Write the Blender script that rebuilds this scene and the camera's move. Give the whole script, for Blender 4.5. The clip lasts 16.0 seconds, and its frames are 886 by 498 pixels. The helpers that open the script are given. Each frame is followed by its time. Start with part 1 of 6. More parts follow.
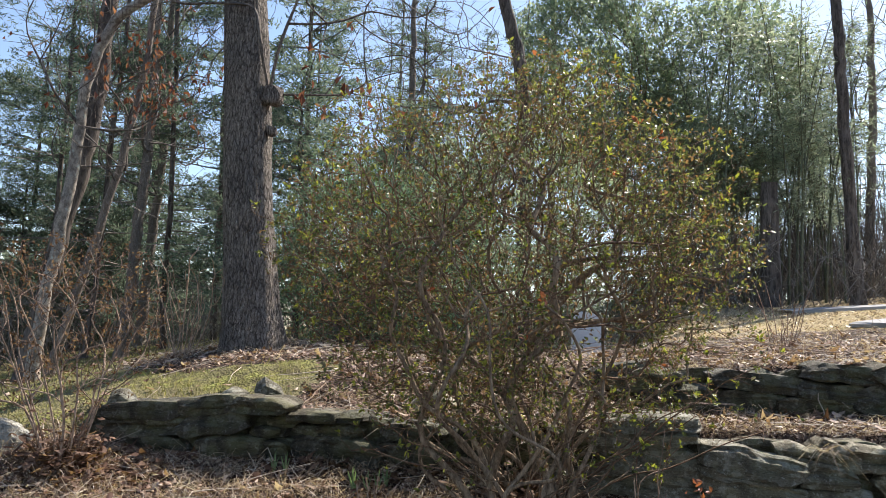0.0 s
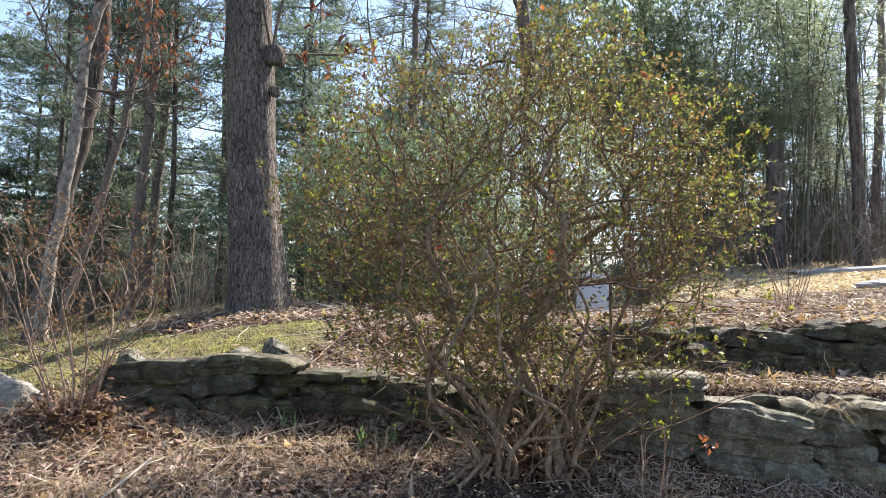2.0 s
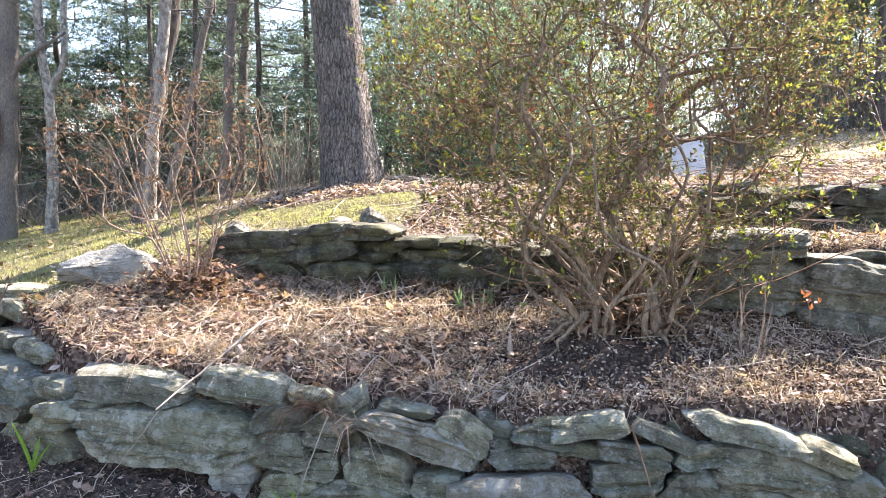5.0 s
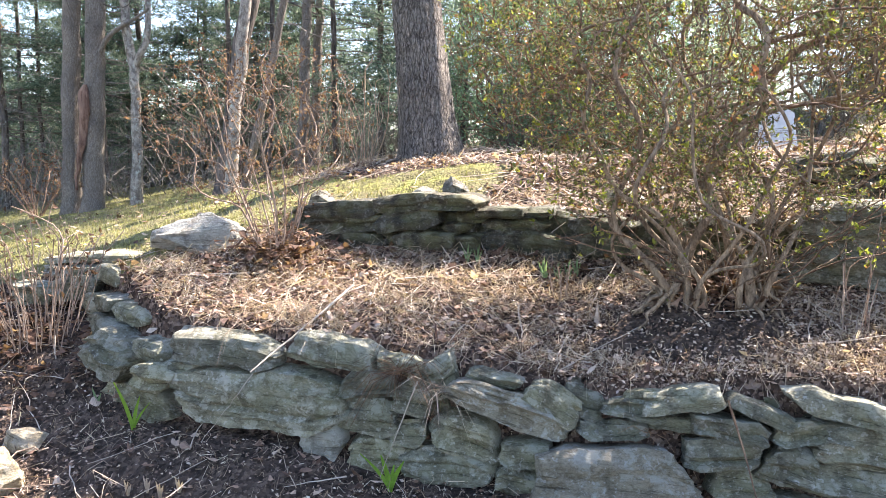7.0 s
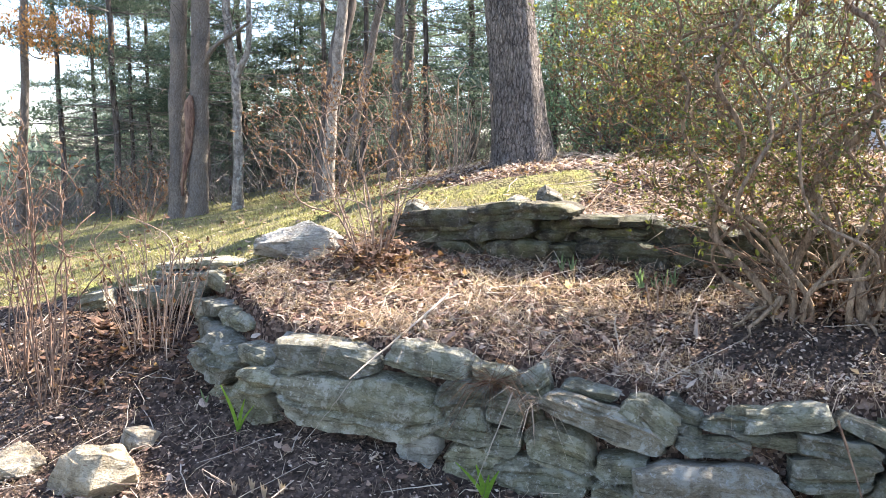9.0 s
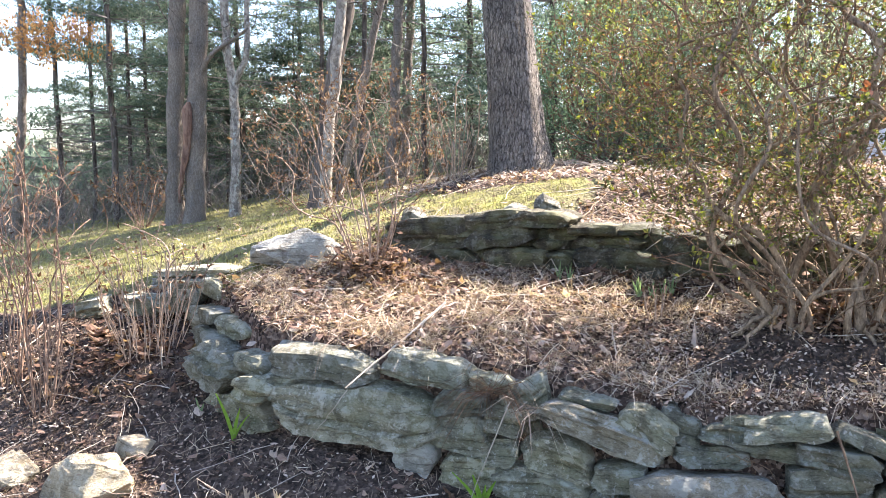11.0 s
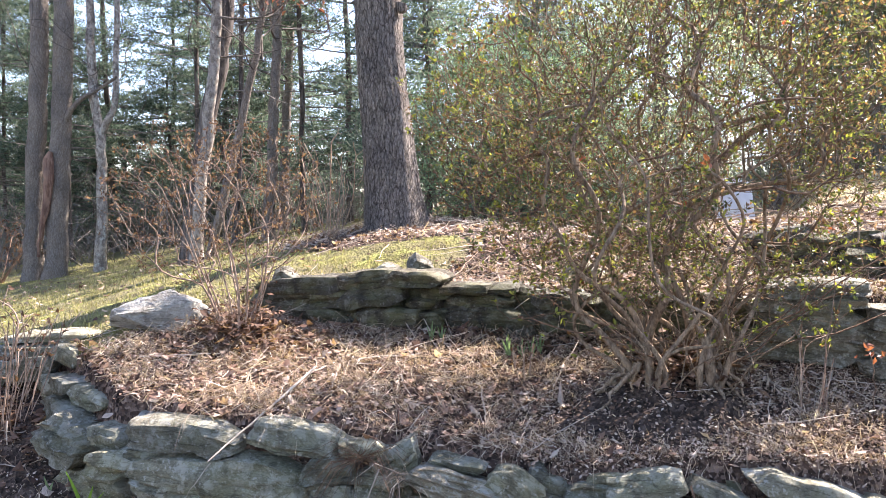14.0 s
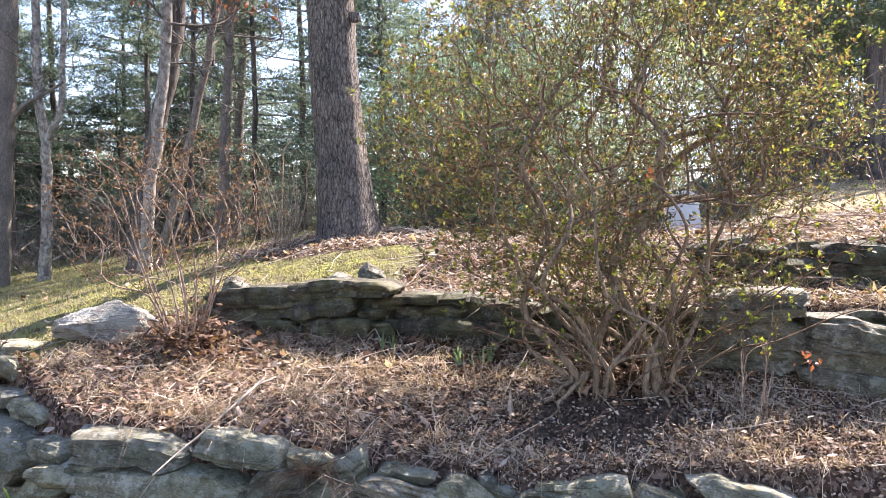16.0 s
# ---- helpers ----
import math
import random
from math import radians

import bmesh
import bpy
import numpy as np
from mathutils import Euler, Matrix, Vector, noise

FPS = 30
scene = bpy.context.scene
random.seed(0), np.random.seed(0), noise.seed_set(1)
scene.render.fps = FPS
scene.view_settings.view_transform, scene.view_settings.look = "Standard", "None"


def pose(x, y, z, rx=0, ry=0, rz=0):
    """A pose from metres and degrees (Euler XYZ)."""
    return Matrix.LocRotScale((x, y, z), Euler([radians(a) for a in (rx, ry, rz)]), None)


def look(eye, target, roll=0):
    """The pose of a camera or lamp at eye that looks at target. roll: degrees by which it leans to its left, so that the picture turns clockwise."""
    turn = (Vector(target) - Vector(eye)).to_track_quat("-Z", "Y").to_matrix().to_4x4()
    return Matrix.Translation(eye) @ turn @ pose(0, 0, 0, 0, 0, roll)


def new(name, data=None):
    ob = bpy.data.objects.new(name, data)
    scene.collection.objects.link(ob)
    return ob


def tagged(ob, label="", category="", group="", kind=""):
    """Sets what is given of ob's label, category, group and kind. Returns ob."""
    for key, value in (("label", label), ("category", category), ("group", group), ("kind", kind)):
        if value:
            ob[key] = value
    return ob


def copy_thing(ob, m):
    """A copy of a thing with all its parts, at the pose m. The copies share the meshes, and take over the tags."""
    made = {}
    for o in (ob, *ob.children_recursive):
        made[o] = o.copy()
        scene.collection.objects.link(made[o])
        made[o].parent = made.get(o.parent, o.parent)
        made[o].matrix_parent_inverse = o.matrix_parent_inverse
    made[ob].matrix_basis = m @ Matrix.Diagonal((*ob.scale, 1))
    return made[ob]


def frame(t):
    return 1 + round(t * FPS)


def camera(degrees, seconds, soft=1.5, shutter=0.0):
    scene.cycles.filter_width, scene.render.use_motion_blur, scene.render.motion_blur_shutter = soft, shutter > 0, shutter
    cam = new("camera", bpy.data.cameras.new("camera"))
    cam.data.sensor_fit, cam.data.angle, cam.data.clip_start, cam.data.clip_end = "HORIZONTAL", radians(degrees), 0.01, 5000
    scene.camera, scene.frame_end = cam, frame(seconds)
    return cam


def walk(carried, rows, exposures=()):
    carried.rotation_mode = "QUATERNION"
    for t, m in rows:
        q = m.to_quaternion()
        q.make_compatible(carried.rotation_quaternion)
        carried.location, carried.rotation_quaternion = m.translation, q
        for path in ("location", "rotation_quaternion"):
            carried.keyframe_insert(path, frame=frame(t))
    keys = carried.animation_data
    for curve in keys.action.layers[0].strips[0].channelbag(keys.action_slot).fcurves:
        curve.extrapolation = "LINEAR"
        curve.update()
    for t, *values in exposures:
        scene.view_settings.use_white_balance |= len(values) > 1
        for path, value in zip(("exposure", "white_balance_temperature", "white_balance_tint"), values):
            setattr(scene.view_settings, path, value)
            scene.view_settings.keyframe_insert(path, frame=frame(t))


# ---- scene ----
cam = camera(58.9, 16.0, soft=0.4)
PATH = [
    (0, (0.0, 0.0, 1.8174), (-0.0209, 1.7296, 2.0132), 2.3),
    (0.5, (0.0087, -0.0087, 1.8053), (-0.0104, 1.7226, 1.9792), 2.2),
    (1, (0.0009, -0.0061, 1.7974), (-0.0191, 1.7278, 1.9445), 2.2),
    (1.5, (-0.0078, 0.0061, 1.7974), (-0.0261, 1.7409, 1.9244), 2.1),
    (2, (-0.0244, 0.0209, 1.7852), (-0.0487, 1.7565, 1.9018), 2.1),
    (2.5, (-0.0357, 0.0287, 1.7939), (-0.0644, 1.7678, 1.8505), 1.8),
    (3, (-0.0426, 0.0113, 1.7731), (-0.0931, 1.7504, 1.7826), 1.5),
    (3.5, (-0.0487, -0.007, 1.74), (-0.1462, 1.7296, 1.6991), 1.0),
    (6, (-0.1531, -0.0235, 1.646), (-0.4063, 1.6878, 1.4564), 0.7),
    (6.5, (-0.1966, -0.0165, 1.6321), (-0.4837, 1.6878, 1.4311), 0.7),
    (7, (-0.2158, -0.0183, 1.6304), (-0.5585, 1.6756, 1.4268), 0.6),
    (7.5, (-0.2323, -0.0339, 1.6417), (-0.6638, 1.6391, 1.4355), 0.3),
    (8, (-0.2427, -0.0513, 1.66), (-0.7569, 1.5982, 1.4512), -0.0),
    (10.5, (-0.2453, -0.0461, 1.6895), (-0.783, 1.5973, 1.4999), 0.1),
    (11, (-0.2462, -0.0304, 1.6887), (-0.7752, 1.6173, 1.5025), 0.2),
    (11.5, (-0.2323, -0.0131, 1.72), (-0.6777, 1.6582, 1.5286), 0.8),
    (12, (-0.2349, -0.0139, 1.7278), (-0.6351, 1.6695, 1.546), 0.7),
    (12.5, (-0.2236, -0.0131, 1.7478), (-0.6203, 1.6747, 1.6043), 0.4),
    (13, (-0.1949, -0.0157, 1.7583), (-0.5481, 1.6852, 1.6643), 0.4),
    (13.5, (-0.1757, -0.0113, 1.767), (-0.4759, 1.7008, 1.6791), 0.4),
    (14, (-0.1688, -0.0104, 1.7739), (-0.4507, 1.7043, 1.6956), 0.4),
    (14.5, (-0.1653, -0.0157, 1.7722), (-0.4272, 1.7035, 1.7017), 0.5),
    (15, (-0.1583, -0.0191, 1.7739), (-0.4106, 1.7008, 1.7087), 0.5),
    (15.5, (-0.1505, -0.02, 1.7765), (-0.3967, 1.7017, 1.7156), 0.6),
    (16, (-0.1357, -0.0218, 1.7835), (-0.321, 1.7078, 1.7252), 0.6),
]
EXPOSURES = [(0.0, 0.98, 6520, 13), (1.5, 1.20, 6520, 13), (2.5, 1.64, 6500, 18), (3.5, 2.06, 6480, 21), (6.0, 2.46, 6520, 17), (8.0, 2.32, 6560, 17), (10.5, 2.34, 6560, 17),
             (11.5, 2.54, 6480, 18), (12.5, 2.42, 6460, 18), (14.0, 2.18, 6500, 22), (16.0, 2.04, 6520, 22)]
walk(cam, [(t, look(eye, target, roll)) for t, eye, target, roll in PATH], EXPOSURES)


# ---- world, sun, exposure ----
SUN_FROM = Vector((0.447, 0.515, 0.735)).normalized()
world = bpy.data.worlds.new("sky")
scene.world = world
world.use_nodes = True
wn = world.node_tree
sky = wn.nodes.new("ShaderNodeTexSky")
sky.sky_type = "NISHITA"
sky.sun_disc = False
sky.sun_elevation = math.asin(SUN_FROM.z)
sky.sun_rotation = math.atan2(SUN_FROM.x, SUN_FROM.y)
sky.air_density, sky.dust_density, sky.ozone_density = 1.0, 0.6, 1.6
wn.links.new(sky.outputs[0], wn.nodes["Background"].inputs[0])
wn.nodes["Background"].inputs[1].default_value = 0.11
lamp = bpy.data.lights.new("sun", "SUN")
lamp.energy, lamp.angle, lamp.color = 5.0, radians(0.5), (1.0, 0.94, 0.84)
sun = new("sun", lamp)
sun.matrix_world = look(SUN_FROM * 60, (0, 0, 0))


# ---- materials ----
def ramp(nt, fac, stops):
    n = nt.nodes.new("ShaderNodeValToRGB")
    while len(n.color_ramp.elements) < len(stops):
        n.color_ramp.elements.new(0.5)
    for e, (p, c) in zip(n.color_ramp.elements, stops):
        e.position, e.color = p, (*c, 1)
    nt.links.new(fac, n.inputs[0])
    return n.outputs[0]


def noise_of(nt, coord, scale, detail=4.0, rough=0.6, stretch=(1, 1, 1)):
    m = nt.nodes.new("ShaderNodeMapping")
    m.inputs["Scale"].default_value = stretch
    nt.links.new(coord, m.inputs[0])
    n = nt.nodes.new("ShaderNodeTexNoise")
    n.inputs["Scale"].default_value, n.inputs["Detail"].default_value, n.inputs["Roughness"].default_value = scale, detail, rough
    nt.links.new(m.outputs[0], n.inputs["Vector"])
    return n.outputs["Fac"]


def mix(nt, fac, a, b, how="MIX"):
    n = nt.nodes.new("ShaderNodeMix")
    n.data_type, n.blend_type = "RGBA", how
    for sock, v in ((n.inputs[0], fac), (n.inputs[6], a), (n.inputs[7], b)):
        if isinstance(v, (int, float)):
            sock.default_value = v
        elif isinstance(v, tuple):
            sock.default_value = (*v, 1)
        else:
            nt.links.new(v, sock)
    return n.outputs[2]


def bump_of(nt, height, strength, distance, under=None):
    n = nt.nodes.new("ShaderNodeBump")
    n.inputs["Strength"].default_value, n.inputs["Distance"].default_value = strength, distance
    nt.links.new(height, n.inputs["Height"])
    if under:
        nt.links.new(under, n.inputs["Normal"])
    return n.outputs[0]


def start(name, rough=0.8, gloss=0.3):
    m = bpy.data.materials.new(name)
    m.use_nodes = True
    nt = m.node_tree
    b = nt.nodes["Principled BSDF"]
    b.inputs["Roughness"].default_value = rough
    b.inputs["Specular IOR Level"].default_value = gloss
    tc = nt.nodes.new("ShaderNodeTexCoord")
    return m, nt, b, tc


def leaf_mat(name, stops, rough=0.4, gloss=0.5, through_light=0.4, glow=1.5, cool=0.6):
    """Leaves: each island its own tone, some light passing through."""
    m, nt, b, tc = start(name, rough, gloss)
    geo = nt.nodes.new("ShaderNodeNewGeometry")
    col = ramp(nt, geo.outputs["Random Per Island"], stops)
    n = noise_of(nt, tc.outputs["Object"], 60.0)
    dull = ramp(nt, n, [(0.3, (0.75, 0.75, 0.75)), (0.7, (1.1, 1.1, 1.1))])
    col = mix(nt, 1.0, col, dull, "MULTIPLY")
    nt.links.new(col, b.inputs["Base Color"])
    tr = nt.nodes.new("ShaderNodeBsdfTranslucent")
    nt.links.new(mix(nt, 1.0, col, (glow, glow * 1.02, glow * cool), "MULTIPLY"), tr.inputs[0])
    mx = nt.nodes.new("ShaderNodeMixShader")
    mx.inputs[0].default_value = through_light
    nt.links.new(b.outputs[0], mx.inputs[1])
    nt.links.new(tr.outputs[0], mx.inputs[2])
    nt.links.new(mx.outputs[0], nt.nodes["Material Output"].inputs[0])
    return m


def bark_mat(name, dark, light, scale=14.0, stretch=(1, 1, 0.18), strength=0.9, depth=0.02, lichen=0.0):
    m, nt, b, tc = start(name, 0.9, 0.15)
    o = tc.outputs["Object"]
    big = noise_of(nt, o, scale * 0.2, 3.0)
    ridge = noise_of(nt, o, scale, 5.0, 0.65, stretch)
    fine = noise_of(nt, o, scale * 6, 4.0, 0.7, stretch)
    col = ramp(nt, ridge, [(0.42, dark), (0.58, light)])
    col = mix(nt, 0.35, col, ramp(nt, fine, [(0.38, dark), (0.62, light)]))
    tone = ramp(nt, big, [(0.3, (0.7, 0.7, 0.72)), (0.7, (1.15, 1.12, 1.05))])
    col = mix(nt, 1.0, col, tone, "MULTIPLY")
    if lichen:
        spot = ramp(nt, noise_of(nt, o, scale * 0.6, 5.0, 0.7), [(0.56, (0, 0, 0)), (0.66, (lichen, lichen, lichen))])
        col = mix(nt, spot, col, (0.42, 0.44, 0.38))
    nt.links.new(col, b.inputs["Base Color"])
    nt.links.new(bump_of(nt, fine, 0.4, depth * 0.3, bump_of(nt, ridge, strength, depth)), b.inputs["Normal"])
    return m


def furrowed_bark(name, scale, squash, furrow, dark, light, depth=0.03):
    """Vertical plates of bark: pale broken ridges between darker furrows, weathered in patches."""
    m, nt, b, tc = start(name, 0.92, 0.12)
    o = tc.outputs["Object"]
    warp = nt.nodes.new("ShaderNodeTexNoise")
    warp.inputs["Scale"].default_value = 16.0
    warp.inputs["Detail"].default_value = 4.0
    nt.links.new(o, warp.inputs["Vector"])
    moved = mix(nt, 0.045, o, warp.outputs["Color"], "ADD")
    plates = []
    for k, (s, q) in enumerate(((scale, squash), (scale * 1.9, squash * 1.6))):
        mp = nt.nodes.new("ShaderNodeMapping")
        mp.inputs["Scale"].default_value = (1, 1, q)
        nt.links.new(moved, mp.inputs[0])
        v = nt.nodes.new("ShaderNodeTexVoronoi")
        v.feature = "DISTANCE_TO_EDGE"
        v.inputs["Scale"].default_value = s
        nt.links.new(mp.outputs[0], v.inputs["Vector"])
        plates.append(ramp(nt, v.outputs["Distance"], [(0.02, (0, 0, 0)), (0.15, (1, 1, 1))]))
    streak = ramp(nt, noise_of(nt, moved, scale * 1.5, 6.0, 0.7, (1, 1, squash * 0.8)), [(0.38, (0.1, 0.1, 0.1)), (0.6, (1, 1, 1))])
    plate = mix(nt, 0.30, mix(nt, 0.35, plates[0], plates[1]), streak)
    fine = noise_of(nt, o, 80.0, 5.0, 0.7, (1, 1, 0.4))
    big = noise_of(nt, o, 2.6, 4.0)
    col = mix(nt, plate, furrow, ramp(nt, fine, [(0.36, dark), (0.64, light)]))
    col = mix(nt, 1.0, col, ramp(nt, big, [(0.3, (0.72, 0.72, 0.74)), (0.7, (1.2, 1.16, 1.1))]), "MULTIPLY")
    nt.links.new(col, b.inputs["Base Color"])
    nt.links.new(bump_of(nt, fine, 0.4, 0.006, bump_of(nt, plate, 1.0, depth)), b.inputs["Normal"])
    return m


def stone_mat(name, c_dark, c_mid, c_light, moss=0.25, pale=0.5):
    """Layered schist: grey bands, pale lichen blotches, some moss, each stone its own tone."""
    m, nt, b, tc = start(name, 0.85, 0.25)
    info = nt.nodes.new("ShaderNodeObjectInfo")
    o = tc.outputs["Object"]
    band = noise_of(nt, o, 6.0, 7.0, 0.7, (1, 1, 2.6))
    fine = noise_of(nt, o, 55.0, 6.0, 0.7, (1, 1, 2.0))
    big = noise_of(nt, o, 3.0, 4.0, 0.6)
    leafing = noise_of(nt, o, 9.0, 7.0, 0.72, (0.45, 0.45, 5.0))
    col = ramp(nt, band, [(0.38, c_dark), (0.5, c_mid), (0.62, c_light)])
    col = mix(nt, 0.5, col, ramp(nt, fine, [(0.36, c_dark), (0.64, c_light)]))
    blot = ramp(nt, noise_of(nt, o, 8.0, 9.0, 0.72), [(0.52, (0, 0, 0)), (0.56, (pale, pale, pale))])
    col = mix(nt, blot, col, (0.56, 0.55, 0.47))
    speck = ramp(nt, noise_of(nt, o, 38.0, 4.0, 0.6), [(0.60, (0, 0, 0)), (0.64, (pale, pale, pale))])
    col = mix(nt, speck, col, (0.60, 0.59, 0.53))
    green = ramp(nt, big, [(0.50, (0, 0, 0)), (0.62, (moss, moss, moss))])
    col = mix(nt, green, col, (0.13, 0.14, 0.055))
    stain = ramp(nt, noise_of(nt, o, 11.0, 6.0, 0.7), [(0.40, (0.42, 0.40, 0.36)), (0.50, (1, 1, 1))])
    col = mix(nt, 0.5, col, stain, "MULTIPLY")
    seam = ramp(nt, leafing, [(0.36, (0.25, 0.24, 0.21)), (0.43, (1, 1, 1)), (0.58, (1, 1, 1)), (0.68, (1.3, 1.27, 1.2))])
    col = mix(nt, 0.75, col, seam, "MULTIPLY")
    own = ramp(nt, info.outputs["Random"], [(0.0, (0.72, 0.72, 0.74)), (0.5, (1.0, 1.0, 1.0)), (1.0, (1.22, 1.16, 1.05))])
    col = mix(nt, 1.0, col, own, "MULTIPLY")
    nt.links.new(col, b.inputs["Base Color"])
    nt.links.new(bump_of(nt, fine, 1.0, 0.02, bump_of(nt, leafing, 0.8, 0.022, bump_of(nt, band, 0.8, 0.04))), b.inputs["Normal"])
    return m


def plain_mat(name, a, c, scale=30.0, rough=0.8, bump=0.3, gloss=0.3):
    m, nt, b, tc = start(name, rough, gloss)
    n = noise_of(nt, tc.outputs["Object"], scale, 5.0, 0.65)
    w = noise_of(nt, tc.outputs["Object"], scale * 0.12, 3.0, 0.6)
    col = mix(nt, 0.5, ramp(nt, n, [(0.3, a), (0.7, c)]), ramp(nt, w, [(0.35, a), (0.65, c)]))
    nt.links.new(col, b.inputs["Base Color"])
    nt.links.new(bump_of(nt, n, bump, 0.01), b.inputs["Normal"])
    return m


def ground_mat():
    """Bark mulch and rotted leaves, turning to moss and grass on the lawn and dry tan turf beyond."""
    m, nt, b, tc = start("ground_cover", 0.95, 0.15)
    o = tc.outputs["Object"]
    a1, a2 = nt.nodes.new("ShaderNodeAttribute"), nt.nodes.new("ShaderNodeAttribute")
    a1.attribute_name, a2.attribute_name = "moss", "turf"
    a3 = nt.nodes.new("ShaderNodeAttribute")
    a3.attribute_name = "litter"
    chips = nt.nodes.new("ShaderNodeTexVoronoi")
    chips.inputs["Scale"].default_value = 48.0
    nt.links.new(o, chips.inputs["Vector"])
    fine = noise_of(nt, o, 90.0, 5.0, 0.7)
    mid = noise_of(nt, o, 9.0, 5.0, 0.65)
    wide = noise_of(nt, o, 1.3, 4.0, 0.6)
    soil = mix(nt, 0.5, ramp(nt, chips.outputs["Color"], [(0.2, (0.020, 0.015, 0.012)), (0.55, (0.07, 0.049, 0.037)), (0.9, (0.20, 0.145, 0.11))]),
               ramp(nt, mid, [(0.4, (0.018, 0.014, 0.011)), (0.6, (0.095, 0.068, 0.052))]))
    leafy = ramp(nt, chips.outputs["Color"], [(0.2, (0.035, 0.022, 0.016)), (0.5, (0.13, 0.08, 0.058)), (0.85, (0.30, 0.21, 0.155))])
    lit = nt.nodes.new("ShaderNodeMath")
    lit.operation = "MULTIPLY"
    nt.links.new(a3.outputs["Fac"], lit.inputs[0])
    nt.links.new(ramp(nt, mid, [(0.35, (0.25, 0.25, 0.25)), (0.6, (1, 1, 1))]), lit.inputs[1])
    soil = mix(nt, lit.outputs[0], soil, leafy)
    moss = ramp(nt, mid, [(0.38, (0.10, 0.085, 0.042)), (0.5, (0.18, 0.165, 0.058)), (0.62, (0.28, 0.285, 0.08))])
    straw = ramp(nt, fine, [(0.3, (0.10, 0.088, 0.045)), (0.7, (0.24, 0.21, 0.115))])
    moss = mix(nt, ramp(nt, wide, [(0.40, (0, 0, 0)), (0.58, (0.9, 0.9, 0.9))]), moss, straw)
    turf = ramp(nt, fine, [(0.38, (0.28, 0.21, 0.105)), (0.62, (0.52, 0.42, 0.25))])
    turf = mix(nt, ramp(nt, wide, [(0.5, (0, 0, 0)), (0.7, (0.5, 0.5, 0.5))]), turf, (0.17, 0.17, 0.06))

    def edge(att):
        s = nt.nodes.new("ShaderNodeMath")
        s.operation = "ADD"
        nt.links.new(att.outputs["Fac"], s.inputs[0])
        nt.links.new(mid, s.inputs[1])
        return ramp(nt, s.outputs[0], [(0.88, (0, 0, 0)), (1.08, (1, 1, 1))])

    col = mix(nt, edge(a1), soil, moss)
    col = mix(nt, edge(a2), col, turf)
    nt.links.new(col, b.inputs["Base Color"])
    nt.links.new(bump_of(nt, fine, 0.6, 0.012, bump_of(nt, chips.outputs["Distance"], 0.9, 0.02)), b.inputs["Normal"])
    return m


GROUND = ground_mat()
STONE = stone_mat("schist", (0.13, 0.124, 0.086), (0.275, 0.263, 0.19), (0.46, 0.44, 0.33), 0.35, 0.65)
BUFFSTONE = stone_mat("buff_schist", (0.20, 0.17, 0.11), (0.38, 0.335, 0.235), (0.58, 0.52, 0.40), 0.1, 0.75)
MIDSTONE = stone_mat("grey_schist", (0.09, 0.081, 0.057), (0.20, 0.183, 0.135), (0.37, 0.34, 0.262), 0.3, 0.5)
# dark mossy schist, its colour lowered further for the shade on the wall faces
SHADEDSTONE = stone_mat("shaded_dark_schist", (0.042, 0.037, 0.025), (0.09, 0.081, 0.058), (0.18, 0.163, 0.121), 0.45, 0.22)
PALESTONE = stone_mat("pale_boulder", (0.27, 0.25, 0.205), (0.47, 0.445, 0.38), (0.66, 0.63, 0.56), 0.12, 0.7)
LIMESTONE = stone_mat("buff_fieldstone", (0.28, 0.22, 0.14), (0.47, 0.395, 0.27), (0.64, 0.56, 0.42), 0.1, 0.3)
OAKBARK = furrowed_bark("oak_bark", 31.0, 0.17, (0.03, 0.025, 0.021), (0.22, 0.19, 0.165), (0.50, 0.45, 0.395), 0.045)
PINEBARK = bark_mat("pine_bark", (0.05, 0.042, 0.037), (0.19, 0.16, 0.14), 16.0)
BRUSHTWIG = bark_mat("grey_brush", (0.10, 0.09, 0.082), (0.29, 0.265, 0.24), 12.0)
GREYBARK = furrowed_bark("grey_bark", 46.0, 0.14, (0.14, 0.115, 0.095), (0.21, 0.18, 0.155), (0.40, 0.355, 0.31), 0.015)
PALEBARK = bark_mat("pale_grey_bark", (0.12, 0.10, 0.085), (0.40, 0.36, 0.315), 20.0, (1, 1, 0.65), 0.6, 0.010, 0.8)
SPLIT = bark_mat("split_wood", (0.12, 0.065, 0.05), (0.30, 0.19, 0.145), 20.0, (1, 1, 0.08), 0.8, 0.01)
GREYTWIG = bark_mat("grey_twig", (0.06, 0.052, 0.048), (0.20, 0.175, 0.155), 30.0, (1, 1, 0.4), 0.4, 0.003)
BROWNTWIG = bark_mat("brown_twig", (0.075, 0.055, 0.044), (0.26, 0.19, 0.15), 40.0, (1, 1, 0.4), 0.4, 0.003)
STEM = bark_mat("shrub_bark", (0.12, 0.085, 0.058), (0.375, 0.285, 0.20), 40.0, (1, 1, 0.3), 0.5, 0.005)
TWIG = bark_mat("twig_bark", (0.095, 0.058, 0.04), (0.28, 0.19, 0.13), 40.0, (1, 1, 0.4), 0.4, 0.003)
TANSTEM = bark_mat("tan_stem", (0.19, 0.13, 0.092), (0.50, 0.385, 0.295), 40.0, (1, 1, 0.4), 0.4, 0.003)
REDSTEM = bark_mat("red_brown_stem", (0.13, 0.075, 0.052), (0.38, 0.265, 0.195), 40.0, (1, 1, 0.4), 0.4, 0.003)
